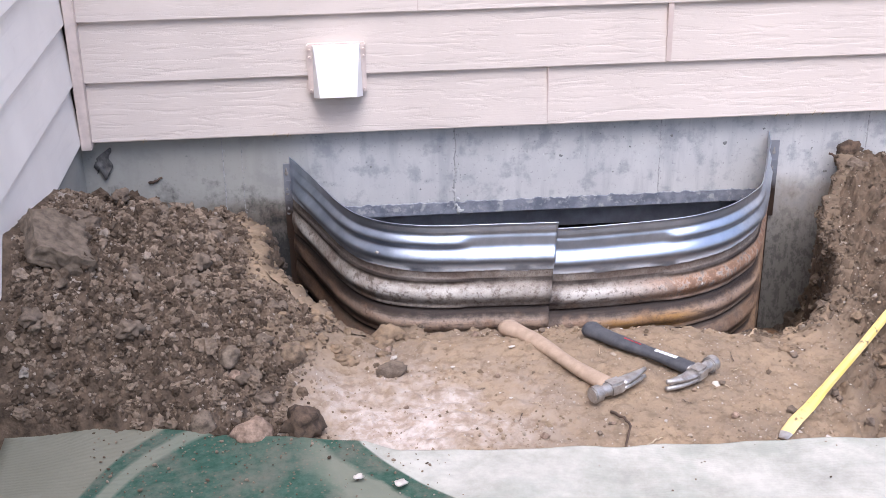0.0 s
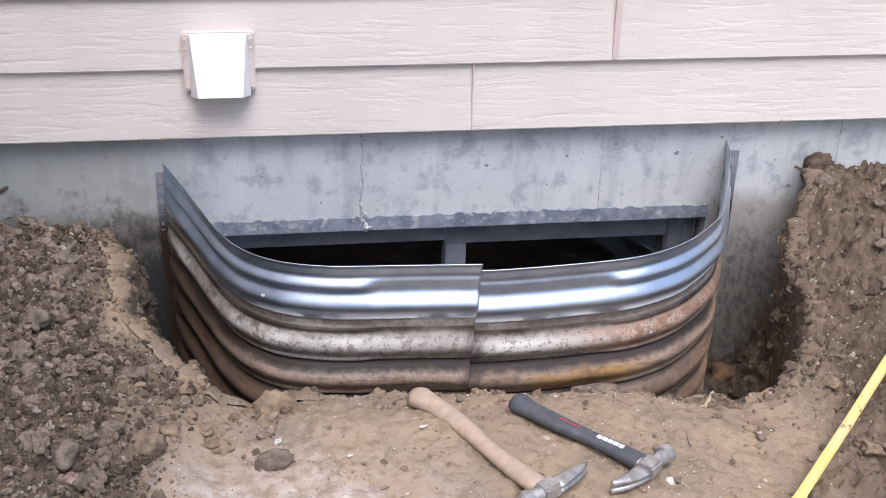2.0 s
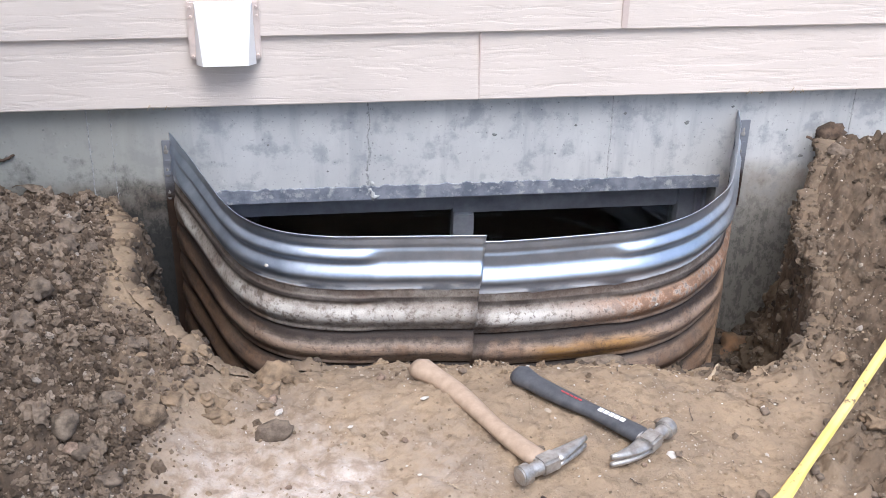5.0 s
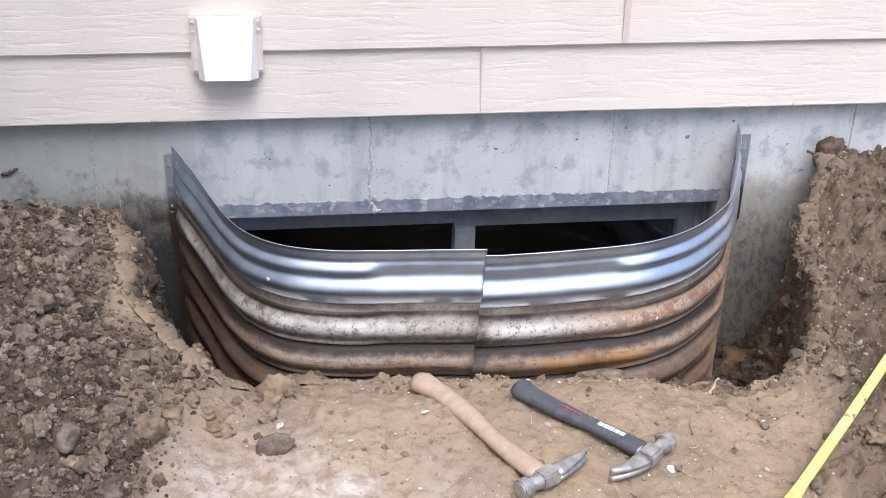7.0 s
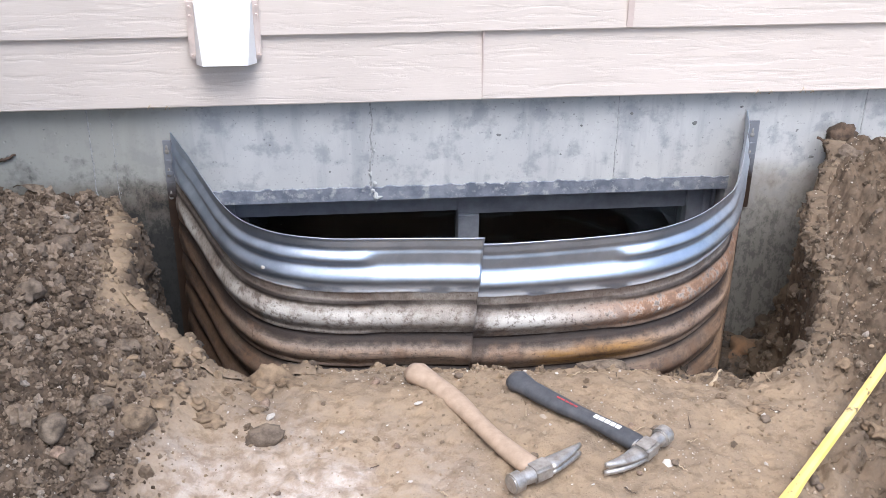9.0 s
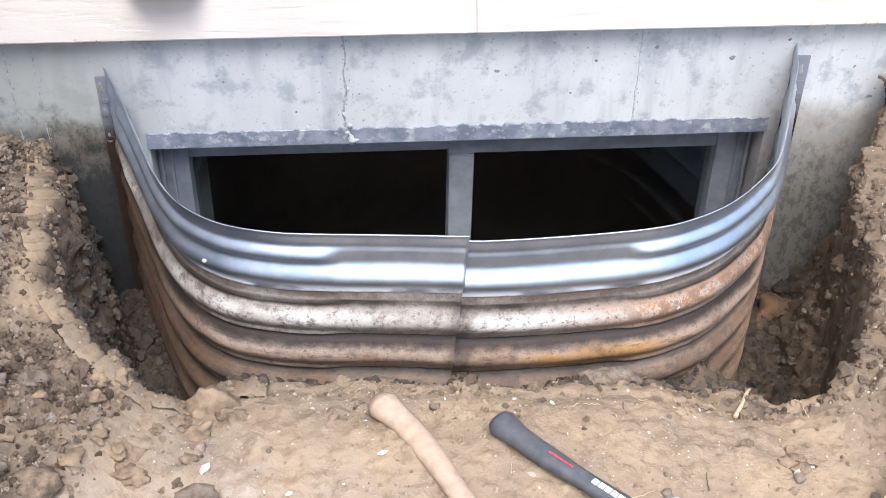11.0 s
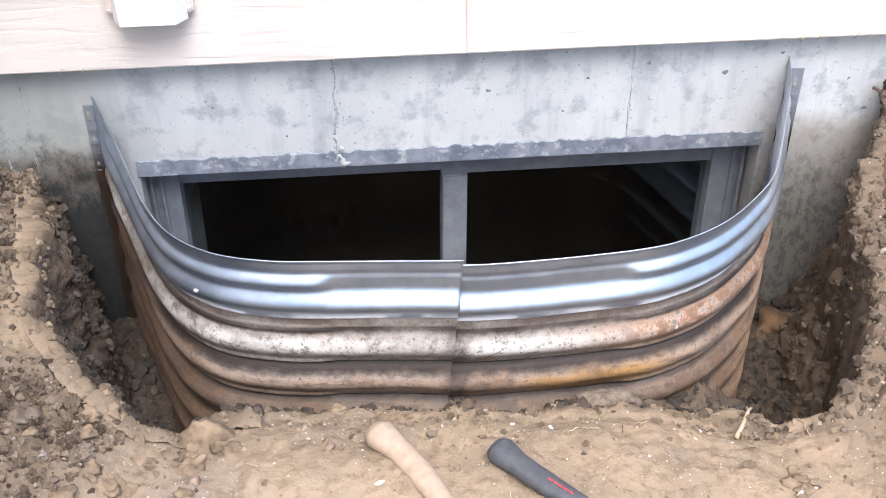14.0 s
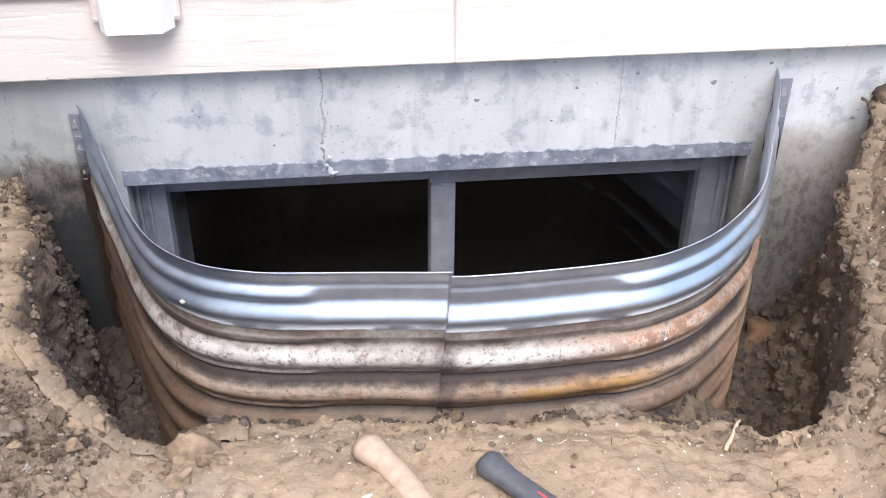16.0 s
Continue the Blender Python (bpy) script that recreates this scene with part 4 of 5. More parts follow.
def ground(x, y, detail=True):
    """Height of the soil, and how far it is clay and dry."""
    x, y = np.asarray(x, float), np.asarray(y, float)
    base = 0.462 - 0.012 * smooth01(0.1, 0.6, x) + 0.012 * fractal(x, y, 2.2, 2, seed=3)
    # heap against the west wall
    u = np.clip((-0.60 - x) / 0.735, 0, 1.15)
    rise = np.interp(y, [-1.6, -1.32, -1.24, -1.12, -0.95, -0.67, -0.45, -0.33, -0.15, 0.0], [0.0, 0.0, 0.04, 0.24, 0.385, 0.325, 0.27, 0.215, 0.10, 0.025])
    heap = u * rise * (1 + 0.10 * fractal(x, y, 3, 2, seed=8))
    heap = heap - 0.010 * smooth01(-0.86, -0.93, x) * smooth01(-0.35, -0.02, y)
    # bank against the wall on the east
    bank = smooth01(-0.85, -0.02, y) * smooth01(0.78, 0.98, x) * (0.09 + 0.02 * fractal(x, y, 4, 2, seed=5))
    bank += 0.035 * np.exp(-((x - 0.985) / 0.07) ** 2 - ((y + 0.06) / 0.09) ** 2)
    bank += 0.03 * smooth01(0.75, 1.1, x) * smooth01(-1.5, -0.8, y)
    turned = np.maximum(smooth01(0.10, 0.30, u + 0.10 * fractal(x, y, 5, 3, seed=12)) * smooth01(-0.825, -0.925, x + 0.10 * (y + 0.3)), 0)
    turned = np.maximum(turned, smooth01(0.06, 0.26, u + 0.08 * fractal(x, y, 6, 3, seed=12)) * smooth01(-0.62, -0.8, y))
    turned_e = smooth01(0.50, 0.75, x + 0.08 * fractal(x, y, 5, 3, seed=22))
    z = base + heap + bank
    if detail:
        lumps = np.abs(fractal(x, y, 22, 5, 0.6, seed=31))
        calm = 0.08 + 0.92 * smooth01(-1.30, -1.20, x)
        z = z + (0.006 * calm + 0.026 * turned * calm + 0.034 * turned_e) * (lumps - 0.4)
        z = z + 0.0045 * calm * fractal(x, y, 14, 5, 0.65, seed=41) + 0.003 * calm * np.abs(fractal(x, y, 40, 3, 0.6, seed=45))
    sd = edge_distance(x, y) - 0.028 * smooth01(-0.6, -0.7, x) * smooth01(-0.72, -0.6, y) + (0.018 + 0.016 * smooth01(0.6, 0.8, x)) * fractal(x, y, 8, 3, 0.55, seed=51) * smooth01(0.05, -0.1, y)
    z = z - (0.042 * smooth01(0.22, 0.0, sd) + 0.030 * smooth01(0.085, 0.0, sd)) * smooth01(0.66, 0.45, np.abs(x))
    front = smooth01(0.60, 0.42, np.abs(x - 0.02))
    front = np.maximum(front, smooth01(0.66, 0.52, x) * (x > 0) * 0.5)
    floor = 0.0 - 0.04 * (x > 0) + 0.285 * front + 0.035 * fractal(x, y, 7, 4, 0.55, seed=61)
    floor = floor + 0.10 * smooth01(0.80, 1.0, np.abs(x)) * smooth01(-0.45, -0.1, y) * (x > 0)
    gentle = np.exp(-((x - 0.52) / 0.13) ** 2) * (y < -0.5)
    floor = floor + 0.14 * gentle * (1 - front)
    width = 0.055 + 0.075 * front + 0.11 * gentle
    k = smooth01(0.0, 1.0, (-sd + 0.008 * (1 - front)) / (width * (0.5 + 0.5 * front)))
    z = z * (1 - k) + np.minimum(floor, z) * k
    brink = np.interp(x, [-1.4, -1.02, -0.8, -0.57, -0.5, -0.05, 0.54, 2.4], [-1.225, -1.235, -1.29, -1.325, -1.37, -1.415, -1.43, -1.47])
    t2 = smooth01(-0.01, 0.04, brink - y)
    z = z * (1 - t2) + np.minimum(z, 0.448) * t2
    # gravel bottom inside the well
    reach = np.interp(x, PX, PY)
    z = np.where((np.abs(x) < 0.72) & (y > reach + 0.012), -0.30 + 0.01 * fractal(x, y, 30, 2, seed=71), z)
    z = np.where((y > 0.03) & (x < 3.15), np.where(y < 5.9, -1.4, 0.44), z)
    z = np.where((y > 0.03) & (x >= 3.15), 0.44, z)
    z = np.where((x < WEST - 0.12) & (x > -5.9) & (y > -2.95) & (y < 5.9), -1.4, z)
    clay = np.clip(1 - turned - 0.84 * turned_e, 0, 1) * (1 - 0.75 * k * (1 - front))
    clay = clay * (1 - 0.55 * k) * smooth01(-2.4, -1.6, y)
    dry = np.clip(1.5 * np.exp(-((x + 0.45) / 0.22) ** 2 - ((y + 1.23) / 0.19) ** 2), 0, 1)
    return z, clay, dry, turned, turned_e, k


def spread(lo, hi, step, far):
    inner = np.arange(lo, hi + 1e-6, step)
    steps = 0.03 * 1.35 ** np.arange(30)
    outer = np.cumsum(steps)
    outer = outer[outer < far]
    return np.concatenate([lo - outer[::-1], inner, hi + outer])


gx, gy = spread(-1.44, 1.75, 0.006, 600), spread(-1.56, 0.012, 0.006, 600)
gxx, gyy = np.meshgrid(gx, gy, indexing="ij")
gz, clay, dry, turned, turned_e, inpit = ground(gxx, gyy)
# pit soil darkens with depth, for damp and for painted shade
damp_shade = inpit * smooth01(0.35, 0.15, gz) * (1 - 0.6 * smooth01(0.3, 0.6, gxx))
nx, ny = gxx.shape
me = bpy.data.meshes.new("ground")
me.vertices.add(nx * ny)
me.vertices.foreach_set("co", np.stack([gxx, gyy, gz], -1).ravel())
idx = np.arange(nx * ny).reshape(nx, ny)
quads = np.stack([idx[:-1, :-1], idx[1:, :-1], idx[1:, 1:], idx[:-1, 1:]], -1).reshape(-1, 4)
me.loops.add(quads.size)
me.loops.foreach_set("vertex_index", quads.ravel())
me.polygons.add(len(quads))
me.polygons.foreach_set("loop_start", np.arange(0, quads.size, 4))
me.polygons.foreach_set("use_smooth", np.ones(len(quads), bool))
for key, data in (("clay", clay), ("dry", dry), ("damp_shade", damp_shade)):
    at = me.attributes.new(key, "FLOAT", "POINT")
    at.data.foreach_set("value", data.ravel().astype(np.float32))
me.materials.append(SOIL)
me.update(calc_edges=True)
me.validate()
tagged(new("ground", me), "dug-up soil and tan clay round the window well", "ground", kind="structure")


def solid_noise(x, y, z, seed=0):
    """Smooth noise in three axes, built from three plane slices."""
    return (fractal(x + 0.7 * z, y, 1.0, 3, 0.55, seed) + fractal(y + 0.6 * x, z, 1.0, 3, 0.55, seed + 5) + fractal(z, x - 0.5 * y, 1.0, 3, 0.55, seed + 9)) / 2.2


banks = []


def pit_bank(first, last, name, label, clay_top, foot):
    """The rough, crumbling side of the pit, hung from its edge."""
    pts = PIT[first:last]
    pts = [(px, min(py, -0.001)) for px, py in pts]
    seg = [math.dist(a, c2) for a, c2 in zip(pts, pts[1:])]
    total = sum(seg)
    ns, nv = int(total / 0.006), 75
    s = np.linspace(0, total, ns)
    acc = np.concatenate([[0], np.cumsum(seg)])
    ex, ey = np.interp(s, acc, [p[0] for p in pts]), np.interp(s, acc, [p[1] for p in pts])
    tx, ty = np.gradient(ex), np.gradient(ey)
    k2 = np.ones(25) / 25
    tx, ty = np.convolve(np.pad(tx, 12, "edge"), k2, "valid"), np.convolve(np.pad(ty, 12, "edge"), k2, "valid")
    ln = np.hypot(tx, ty)
    inx, iny = -ty / ln, tx / ln
    v2 = np.linspace(0, 1, nv)
    off = np.interp(v2, [0, 0.06, 0.12, 0.25, 0.6, 1.0], [-0.048, -0.030, -0.014, 0.010, 0.6 * foot + 0.01, foot] if clay_top > 0.5 else [-0.036, -0.012, 0.0, -0.012, -0.006, foot + 0.03])
    X2 = ex[:, None] + inx[:, None] * off
    Y2 = ey[:, None] + iny[:, None] * off
    back = 0.05 if clay_top > 0.5 else 0.03
    top = ground(ex - inx * back, ey - iny * back)[0]
    low = ground(ex + inx * 0.085, ey + iny * 0.085, False)[0] - 0.03
    fall = np.interp(v2, [0, 0.06, 0.12, 1.0], [-0.006, 0.0, 0.01, 1.0])
    Z2 = top[:, None] * (1 - fall) + low[:, None] * fall
    rough = 0.014 * solid_noise(X2 * 22, Y2 * 22, Z2 * 22, 3) + 0.014 * np.abs(solid_noise(X2 * 55, Y2 * 55, Z2 * 55, 7)) + 0.018 * solid_noise(X2 * 7, Y2 * 7, Z2 * 7, 13)
    wander = 0.016 * fractal(s, 0 * s, 9, 2, 0.5, first + 2)
    rough = rough + wander[:, None]
    rough = rough * np.interp(v2, [0, 0.08, 0.2, 1], [0.1, 0.7, 1, 1])
    X2, Y2, Z2 = X2 + inx[:, None] * rough, np.minimum(Y2 + iny[:, None] * rough, -0.001), Z2 + 0.15 * rough
    me2 = bpy.data.meshes.new(name)
    ii = np.arange(ns * nv).reshape(ns, nv)
    q4 = np.stack([ii[:-1, :-1], ii[:-1, 1:], ii[1:, 1:], ii[1:, :-1]], -1).reshape(-1, 4)
    me2.vertices.add(ns * nv)
    me2.vertices.foreach_set("co", np.stack([X2, Y2, Z2], -1).ravel())
    me2.loops.add(q4.size)
    me2.loops.foreach_set("vertex_index", q4.ravel())
    me2.polygons.add(len(q4))
    me2.polygons.foreach_set("loop_start", np.arange(0, q4.size, 4))
    me2.polygons.foreach_set("use_smooth", np.ones(len(q4), bool))
    cl = np.clip(np.interp(v2, [0, 0.08, 0.16, 1] if clay_top > 0.5 else [0, 0.14, 0.3, 1], [clay_top, clay_top * 0.6, 0.0 if clay_top > 0.5 else 0.42, 0.0 if clay_top > 0.5 else 0.25])[None, :] + 0.25 * solid_noise(X2 * 12, Y2 * 12, Z2 * 12, 17), 0, 1)
    # the same damp and painted shade, growing towards the bank's foot
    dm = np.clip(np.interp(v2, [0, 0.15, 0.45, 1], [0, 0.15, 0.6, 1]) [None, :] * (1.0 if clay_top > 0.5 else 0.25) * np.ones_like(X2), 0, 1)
    at3 = me2.attributes.new("damp_shade", "FLOAT", "POINT")
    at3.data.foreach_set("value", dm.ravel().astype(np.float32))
    at2 = me2.attributes.new("clay", "FLOAT", "POINT")
    at2.data.foreach_set("value", cl.ravel().astype(np.float32))
    me2.materials.append(SOIL)
    me2.update(calc_edges=True)
    banks.append((X2, Y2, Z2))
    return tagged(new(name, me2), label, "soil bank", kind="structure")


pit_bank(0, 11, "ground_bank_1", "crumbling clay edge of the dug pit", 0.95, 0.06)
pit_bank(14, 24, "ground_bank_2", "crumbling soil edge of the dug pit", 0.48, 0.03)


def level(x, y):
    return float(ground(np.array([x]), np.array([y]))[0][0])


# ------------------------------------------------------------ loose soil
def scatter(name, label, category, mat, count, area, weight, radius, sub, seed, spots=None):
    """Many crumbs strewn on the soil, as one mesh."""
    rng = np.random.RandomState(seed)
    protos = []
    for k in range(8):
        bm2 = bmesh.new()
        bmesh.ops.create_icosphere(bm2, subdivisions=sub, radius=1)
        for q2 in bm2.verts:
            p2 = q2.co
            k2 = 1 + 0.5 * noise.noise(p2 * 1.5 + Vector((k * 3.1 + seed, 0, 0))) + 0.5 * noise.noise(p2 * 3.2 + Vector((0, k * 2.7, seed)))
            if sub > 2:
                k2 += 0.32 * noise.noise(p2 * 6.5 + Vector((seed, k, 1))) + 0.2 * noise.noise(p2 * 13 + Vector((k, seed, 1)))
            q2.co = p2 * k2
        protos.append((np.array([q2.co for q2 in bm2.verts]), np.array([[q2.index for q2 in fc2.verts] for fc2 in bm2.faces])))
        bm2.free()
    x0, x1, y0, y1 = area
    n2 = count * 6
    cx, cy = rng.uniform(x0, x1, n2), rng.uniform(y0, y1, n2)
    keep = rng.uniform(0, 1, n2) < weight(cx, cy)
    cx, cy = cx[keep][:count], cy[keep][:count]
    cz = ground(cx, cy)[0]
    if spots is not None:
        pick = rng.randint(0, len(spots), count)
        cx, cy, cz = spots[pick].T
    rad = radius(rng, len(cx))
    allv, allf, base = [], [], 0
    for k in range(len(cx)):
        pv, pf = protos[k % 8]
        e = Euler(rng.uniform(0, 6.28, 3)).to_matrix()
        s = rad[k] * rng.uniform(0.7, 1.2, 3)
        allv.append((pv * s) @ np.array(e).T + (cx[k], cy[k], cz[k] - rad[k] * 0.06))
        allf.append(pf + base)
        base += len(pv)
    allv, allf = np.concatenate(allv), np.concatenate(allf)
    me2 = bpy.data.meshes.new(name)
    me2.vertices.add(len(allv))
    me2.vertices.foreach_set("co", allv.ravel())
    me2.loops.add(allf.size)
    me2.loops.foreach_set("vertex_index", allf.ravel())
    me2.polygons.add(len(allf))
    me2.polygons.foreach_set("loop_start", np.arange(0, allf.size, 3))
    me2.polygons.foreach_set("use_smooth", np.full(len(allf), False))
    me2.materials.append(mat)
    me2.update(calc_edges=True)
    return tagged(new(name, me2), label, category, kind="stuff")


def on_heap(x, y):
    g2 = ground(x, y, False)
    return g2[3] * (g2[5] < 0.3) * (y > np.interp(x, [-1.4, -1.02, -0.8, -0.57, -0.5], [-1.222, -1.232, -1.287, -1.32, -1.36]))


def on_bank(x, y):
    g2 = ground(x, y, False)
    return g2[4] * (g2[5] < 0.5) * 0.9


def in_pit(x, y):
    g2 = ground(x, y, False)
    return (g2[5] > 0.2) * (g2[0] > -0.2) * 1.0


def on_ledge(x, y):
    g2 = ground(x, y, False)
    return np.where((g2[5] < 0.9) & (g2[0] > 0.2), 0.25 + 0.75 * np.clip(fractal(x, y, 5, 3, seed=91), 0, 1), 0.0)


scatter("loose_soil", "dark crumbly soil clods heaped by the wall", "soil", LOOSE, 16000, (-1.33, -0.5, -1.33, 0.0), on_heap, lambda r, n2: np.clip(r.lognormal(-5.7, 0.5, n2), 0.0018, 0.013), 2, 1)
scatter("loose_soil", "crumbly dark clods among finer soil", "soil", LOOSE, 1100, (-1.31, -0.55, -1.33, 0.0), on_heap, lambda r, n2: np.clip(r.lognormal(-4.75, 0.4, n2), 0.005, 0.022), 3, 6)
scatter("loose_soil", "crumbly soil clods on the bank", "soil", BANK_CRUMB, 4500, (0.6, 1.7, -1.5, 0.0), on_bank, lambda r, n2: np.clip(r.lognormal(-5.8, 0.55, n2), 0.0015, 0.012), 2, 2)
scatter("loose_soil", "crumbly brown clods on the bank", "soil", BANK_CRUMB, 200, (0.75, 1.7, -1.4, 0.0), on_bank, lambda r, n2: np.clip(r.lognormal(-4.85, 0.35, n2), 0.005, 0.018), 3, 7)
scatter("loose_soil", "moist crumbs at the bottom of the pit", "soil", DAMP, 3000, (-0.9, 0.95, -0.78, 0.0), in_pit, lambda r, n2: np.clip(r.lognormal(-5.5, 0.6, n2), 0.002, 0.022), 2, 3)
scatter("grit", "pale grit and crumbs strewn on tan clay", "grit", GRIT, 4800, (-0.9, 0.95, -1.45, -0.2), on_ledge, lambda r, n2: np.clip(r.lognormal(-6.35, 0.5, n2), 0.0010, 0.008), 1, 4)


def near_edge(x, y):
    g2 = ground(x, y, False)
    near = np.exp(-np.clip(edge_distance(x, y), 0, 9) / 0.06)
    return np.where((g2[5] < 0.95) & (g2[0] > 0.22) & (g2[3] < 0.4) & (g2[4] < 0.6), 0.012 + 0.95 * near * np.clip(0.5 + fractal(x, y, 9, 2, seed=95), 0.1, 1), 0.0)


scatter("clay_crumbs", "tan clay crumbs along the pit's lip", "soil", CLAY_CRUMB, 1100, (-0.92, 0.8, -1.3, -0.05), near_edge, lambda r, n2: np.clip(r.lognormal(-5.5, 0.55, n2), 0.002, 0.017), 3, 9)
for bank_no, (bx, by, bz) in enumerate(banks):
    low = np.stack([bx[:, 9:], by[:, 9:], bz[:, 9:]], -1).reshape(-1, 3)
    top = np.stack([bx[:, :16], by[:, :16], bz[:, :16]], -1).reshape(-1, 3)
    scatter("loose_soil", "crumbs clinging to the pit's side", "soil", DAMP if bank_no == 0 else SIDE_CRUMB, 1300, (-1, 1, -1, 0), lambda x, y: x * 0, lambda r, n2: np.clip(r.lognormal(-5.2, 0.45, n2), 0.0025, 0.016), 2, 20 + bank_no, low)
    scatter("loose_soil", "crumbs along the pit's edge", "soil", CLAY_CRUMB if bank_no == 0 else BANK_CRUMB, 200 if bank_no == 0 else 420, (-1, 1, -1, 0), lambda x, y: x * 0, lambda r, n2: np.clip(r.lognormal(-5.5, 0.45, n2), 0.002, 0.011), 2, 30 + bank_no, top)


# ------------------------------------------------------------ stones and clods
def rock(name, label, category, mat, x, y, size, seed, sink=0.3, turn=0.0, rough=0.25, dz=0.0, group=""):
    sx, sy, sz = size
    ob2 = new(name, rock_mesh(name, mat, seed, rough))
    ob2.matrix_world = Matrix.Translation((x, y, level(x, y) + sz * (1 - 2 * sink) + dz)) @ Matrix.Rotation(radians(turn), 4, "Z") @ Matrix.Diagonal((sx, sy, sz, 1))
    return tagged(ob2, label, category, group)


rock("cobble", "brown rounded cobble on the heap by the foundation", "stone", STONE, -1.2, -0.14, (0.056, 0.036, 0.038), 11, 0.0, -35, 0.3)
rock("stone", "pale pinkish stone at the edge of the rug", "stone", PALE_STONE, -0.80, -1.275, (0.05, 0.034, 0.038), 31, 0.25, 8, 0.3)
rock("soil_clod", "dark soil clod beside a pale stone", "soil clod", DARK_CLOD, -0.70, -1.27, (0.05, 0.042, 0.042), 13, 0.25, 20, 0.8)
rock("stone", "rounded stone set in the heap's foot", "stone", TAN_ROCK, -0.735, -1.03, (0.048, 0.038, 0.032), 14, 0.25, 10, 0.4)
rock("soil_clod", "dark lone soil clod on pale dry clay", "soil clod", CLOD, -0.498, -1.025, (0.042, 0.026, 0.022), 15, 0.28, 5, 0.3)
rock("soil_clod", "tan clay lump on the pit's lip", "soil clod", CLAY_CLOD, -0.487, -0.785, (0.046, 0.036, 0.036), 16, 0.35, 10, 0.7, 0.0)
rock("stone", "small grey stone at the rug's edge", "stone", STONE, -0.915, -1.24, (0.034, 0.025, 0.03), 17, 0.3, 0, 0.45)
rock("stone", "pale grey stone in the heap", "stone", STONE, -0.86, -1.10, (0.028, 0.024, 0.026), 18, 0.15, 30, 0.5)
rock("stone", "pale pebble in the heap", "stone", PALE_STONE, -0.845, -1.135, (0.017, 0.014, 0.014), 19, 0.1)
rock("stone", "flat grey stone on the heap", "stone", STONE, -1.215, -0.80, (0.032, 0.02, 0.018), 20, 0.1, 25)
rock("stone", "tan stone on the heap", "stone", PALE_STONE, -1.12, -0.33, (0.026, 0.022, 0.02), 21, 0.2)
rock("soil_clod", "brown soil clod on top of the bank", "soil clod", DARK_CLOD, 0.985, -0.05, (0.04, 0.034, 0.036), 27, 0.15, 0, 0.7)
rock("stone", "small stone on the bank", "stone", STONE, 1.0, -0.42, (0.022, 0.016, 0.013), 23, 0.2, 20)
rock("soil_clod", "orange clay lump at the pit's bottom", "soil clod", plain("orange_clay", (0.2, 0.11, 0.055), (0.1, 0.065, 0.04), 0.95, 0.0, 40, 0.7), 0.785, -0.12, (0.055, 0.045, 0.035), 24, 0.5, 0, 0.7)
rock("stone", "flat grey stone in the soil against the well", "stone", STONE, 0.24, -0.665, (0.065, 0.035, 0.026), 25, 0.5, 0, 0.4)
rr2 = random.Random(77)
for k in range(70):
    x, y = rr2.uniform(-1.28, -0.62), rr2.uniform(-1.2, -0.06)
    if float(on_heap(np.array([x]), np.array([y]))[0]) < 0.6:
        continue
    r = rr2.uniform(0.012, 0.026)
    rock("soil_clod", "dark crumbly soil clod on the heap", "soil clod", CLOD if rr2.random() < 0.96 else STONE, x, y, (r * 1.2, r, r * 0.85), 100 + k, 0.36, rr2.uniform(0, 180), 0.8, 0.0, "clods of the heap")
for k in range(30):
    x, y = rr2.uniform(0.95, 1.5), rr2.uniform(-1.2, -0.06)
    r = rr2.uniform(0.012, 0.028)
    rock("soil_clod", "brown soil clod on the bank", "soil clod", CLOD, x, y, (r * 1.2, r, r * 0.85), 200 + k, 0.5, rr2.uniform(0, 180), 0.8, 0.0, "clods of the bank")
for k in range(26):
    x, y = rr2.uniform(-0.5, 0.6), rr2.uniform(-1.35, -0.78)
    r = rr2.uniform(0.005, 0.011)
    rock("pebble", "small tan pebble on the clay", "pebble", PALE_STONE if rr2.random() < 0.5 else CLOD, x, y, (r * 1.2, r, r * 0.8), 300 + k, 0.2, rr2.uniform(0, 180), 0.4, 0.0, "pebbles on the clay")

for k in range(46):
    west = k < 30
    x = rr2.uniform(-0.84, -0.42) if west else rr2.uniform(0.42, 0.82)
    y = rr2.uniform(-1.02, -0.74) if west else rr2.uniform(-1.1, -0.84)
    if float(ground(np.array([x]), np.array([y]), False)[5][0]) > 0.15:
        continue
    r = rr2.uniform(0.007, 0.021)
    rock("clay_clod", "tan clay clod scuffed into the pit's lip", "clay clod", CLAY_CLOD, x, y, (r * 1.35, r, r * 0.7), 500 + k, 0.48, rr2.uniform(-40, 40), 0.9, 0.0, "clods of the lip")

# broken concrete slab leaning on the heap by the west wall
bm = box(-0.068, 0.068, -0.085, 0.085, -0.028, 0.028)
bmesh.ops.subdivide_edges(bm, edges=bm.edges[:], cuts=18, use_grid_fill=True)
for q in bm.verts:
    o = q.co.copy()
    q.co += Vector((noise.noise(o * 14), noise.noise(o * 14 + Vector((9, 0, 0))), noise.noise(o * 16 + Vector((0, 9, 0))))) * 0.010
    q.co += Vector((noise.noise(o * 55), noise.noise(o * 55 + Vector((9, 0, 0))), noise.noise(o * 55 + Vector((0, 9, 0))))) * 0.006
    q.co += Vector((noise.noise(o * 150), noise.noise(o * 150 + Vector((9, 0, 0))), noise.noise(o * 150 + Vector((0, 9, 0))))) * 0.003
ob = new("slab_chunk", finish(bm, "slab_chunk", SLAB, True))
ob.matrix_world = pose(-1.245, -0.91, level(-1.245, -0.91) + 0.012, 14, 30, 24)
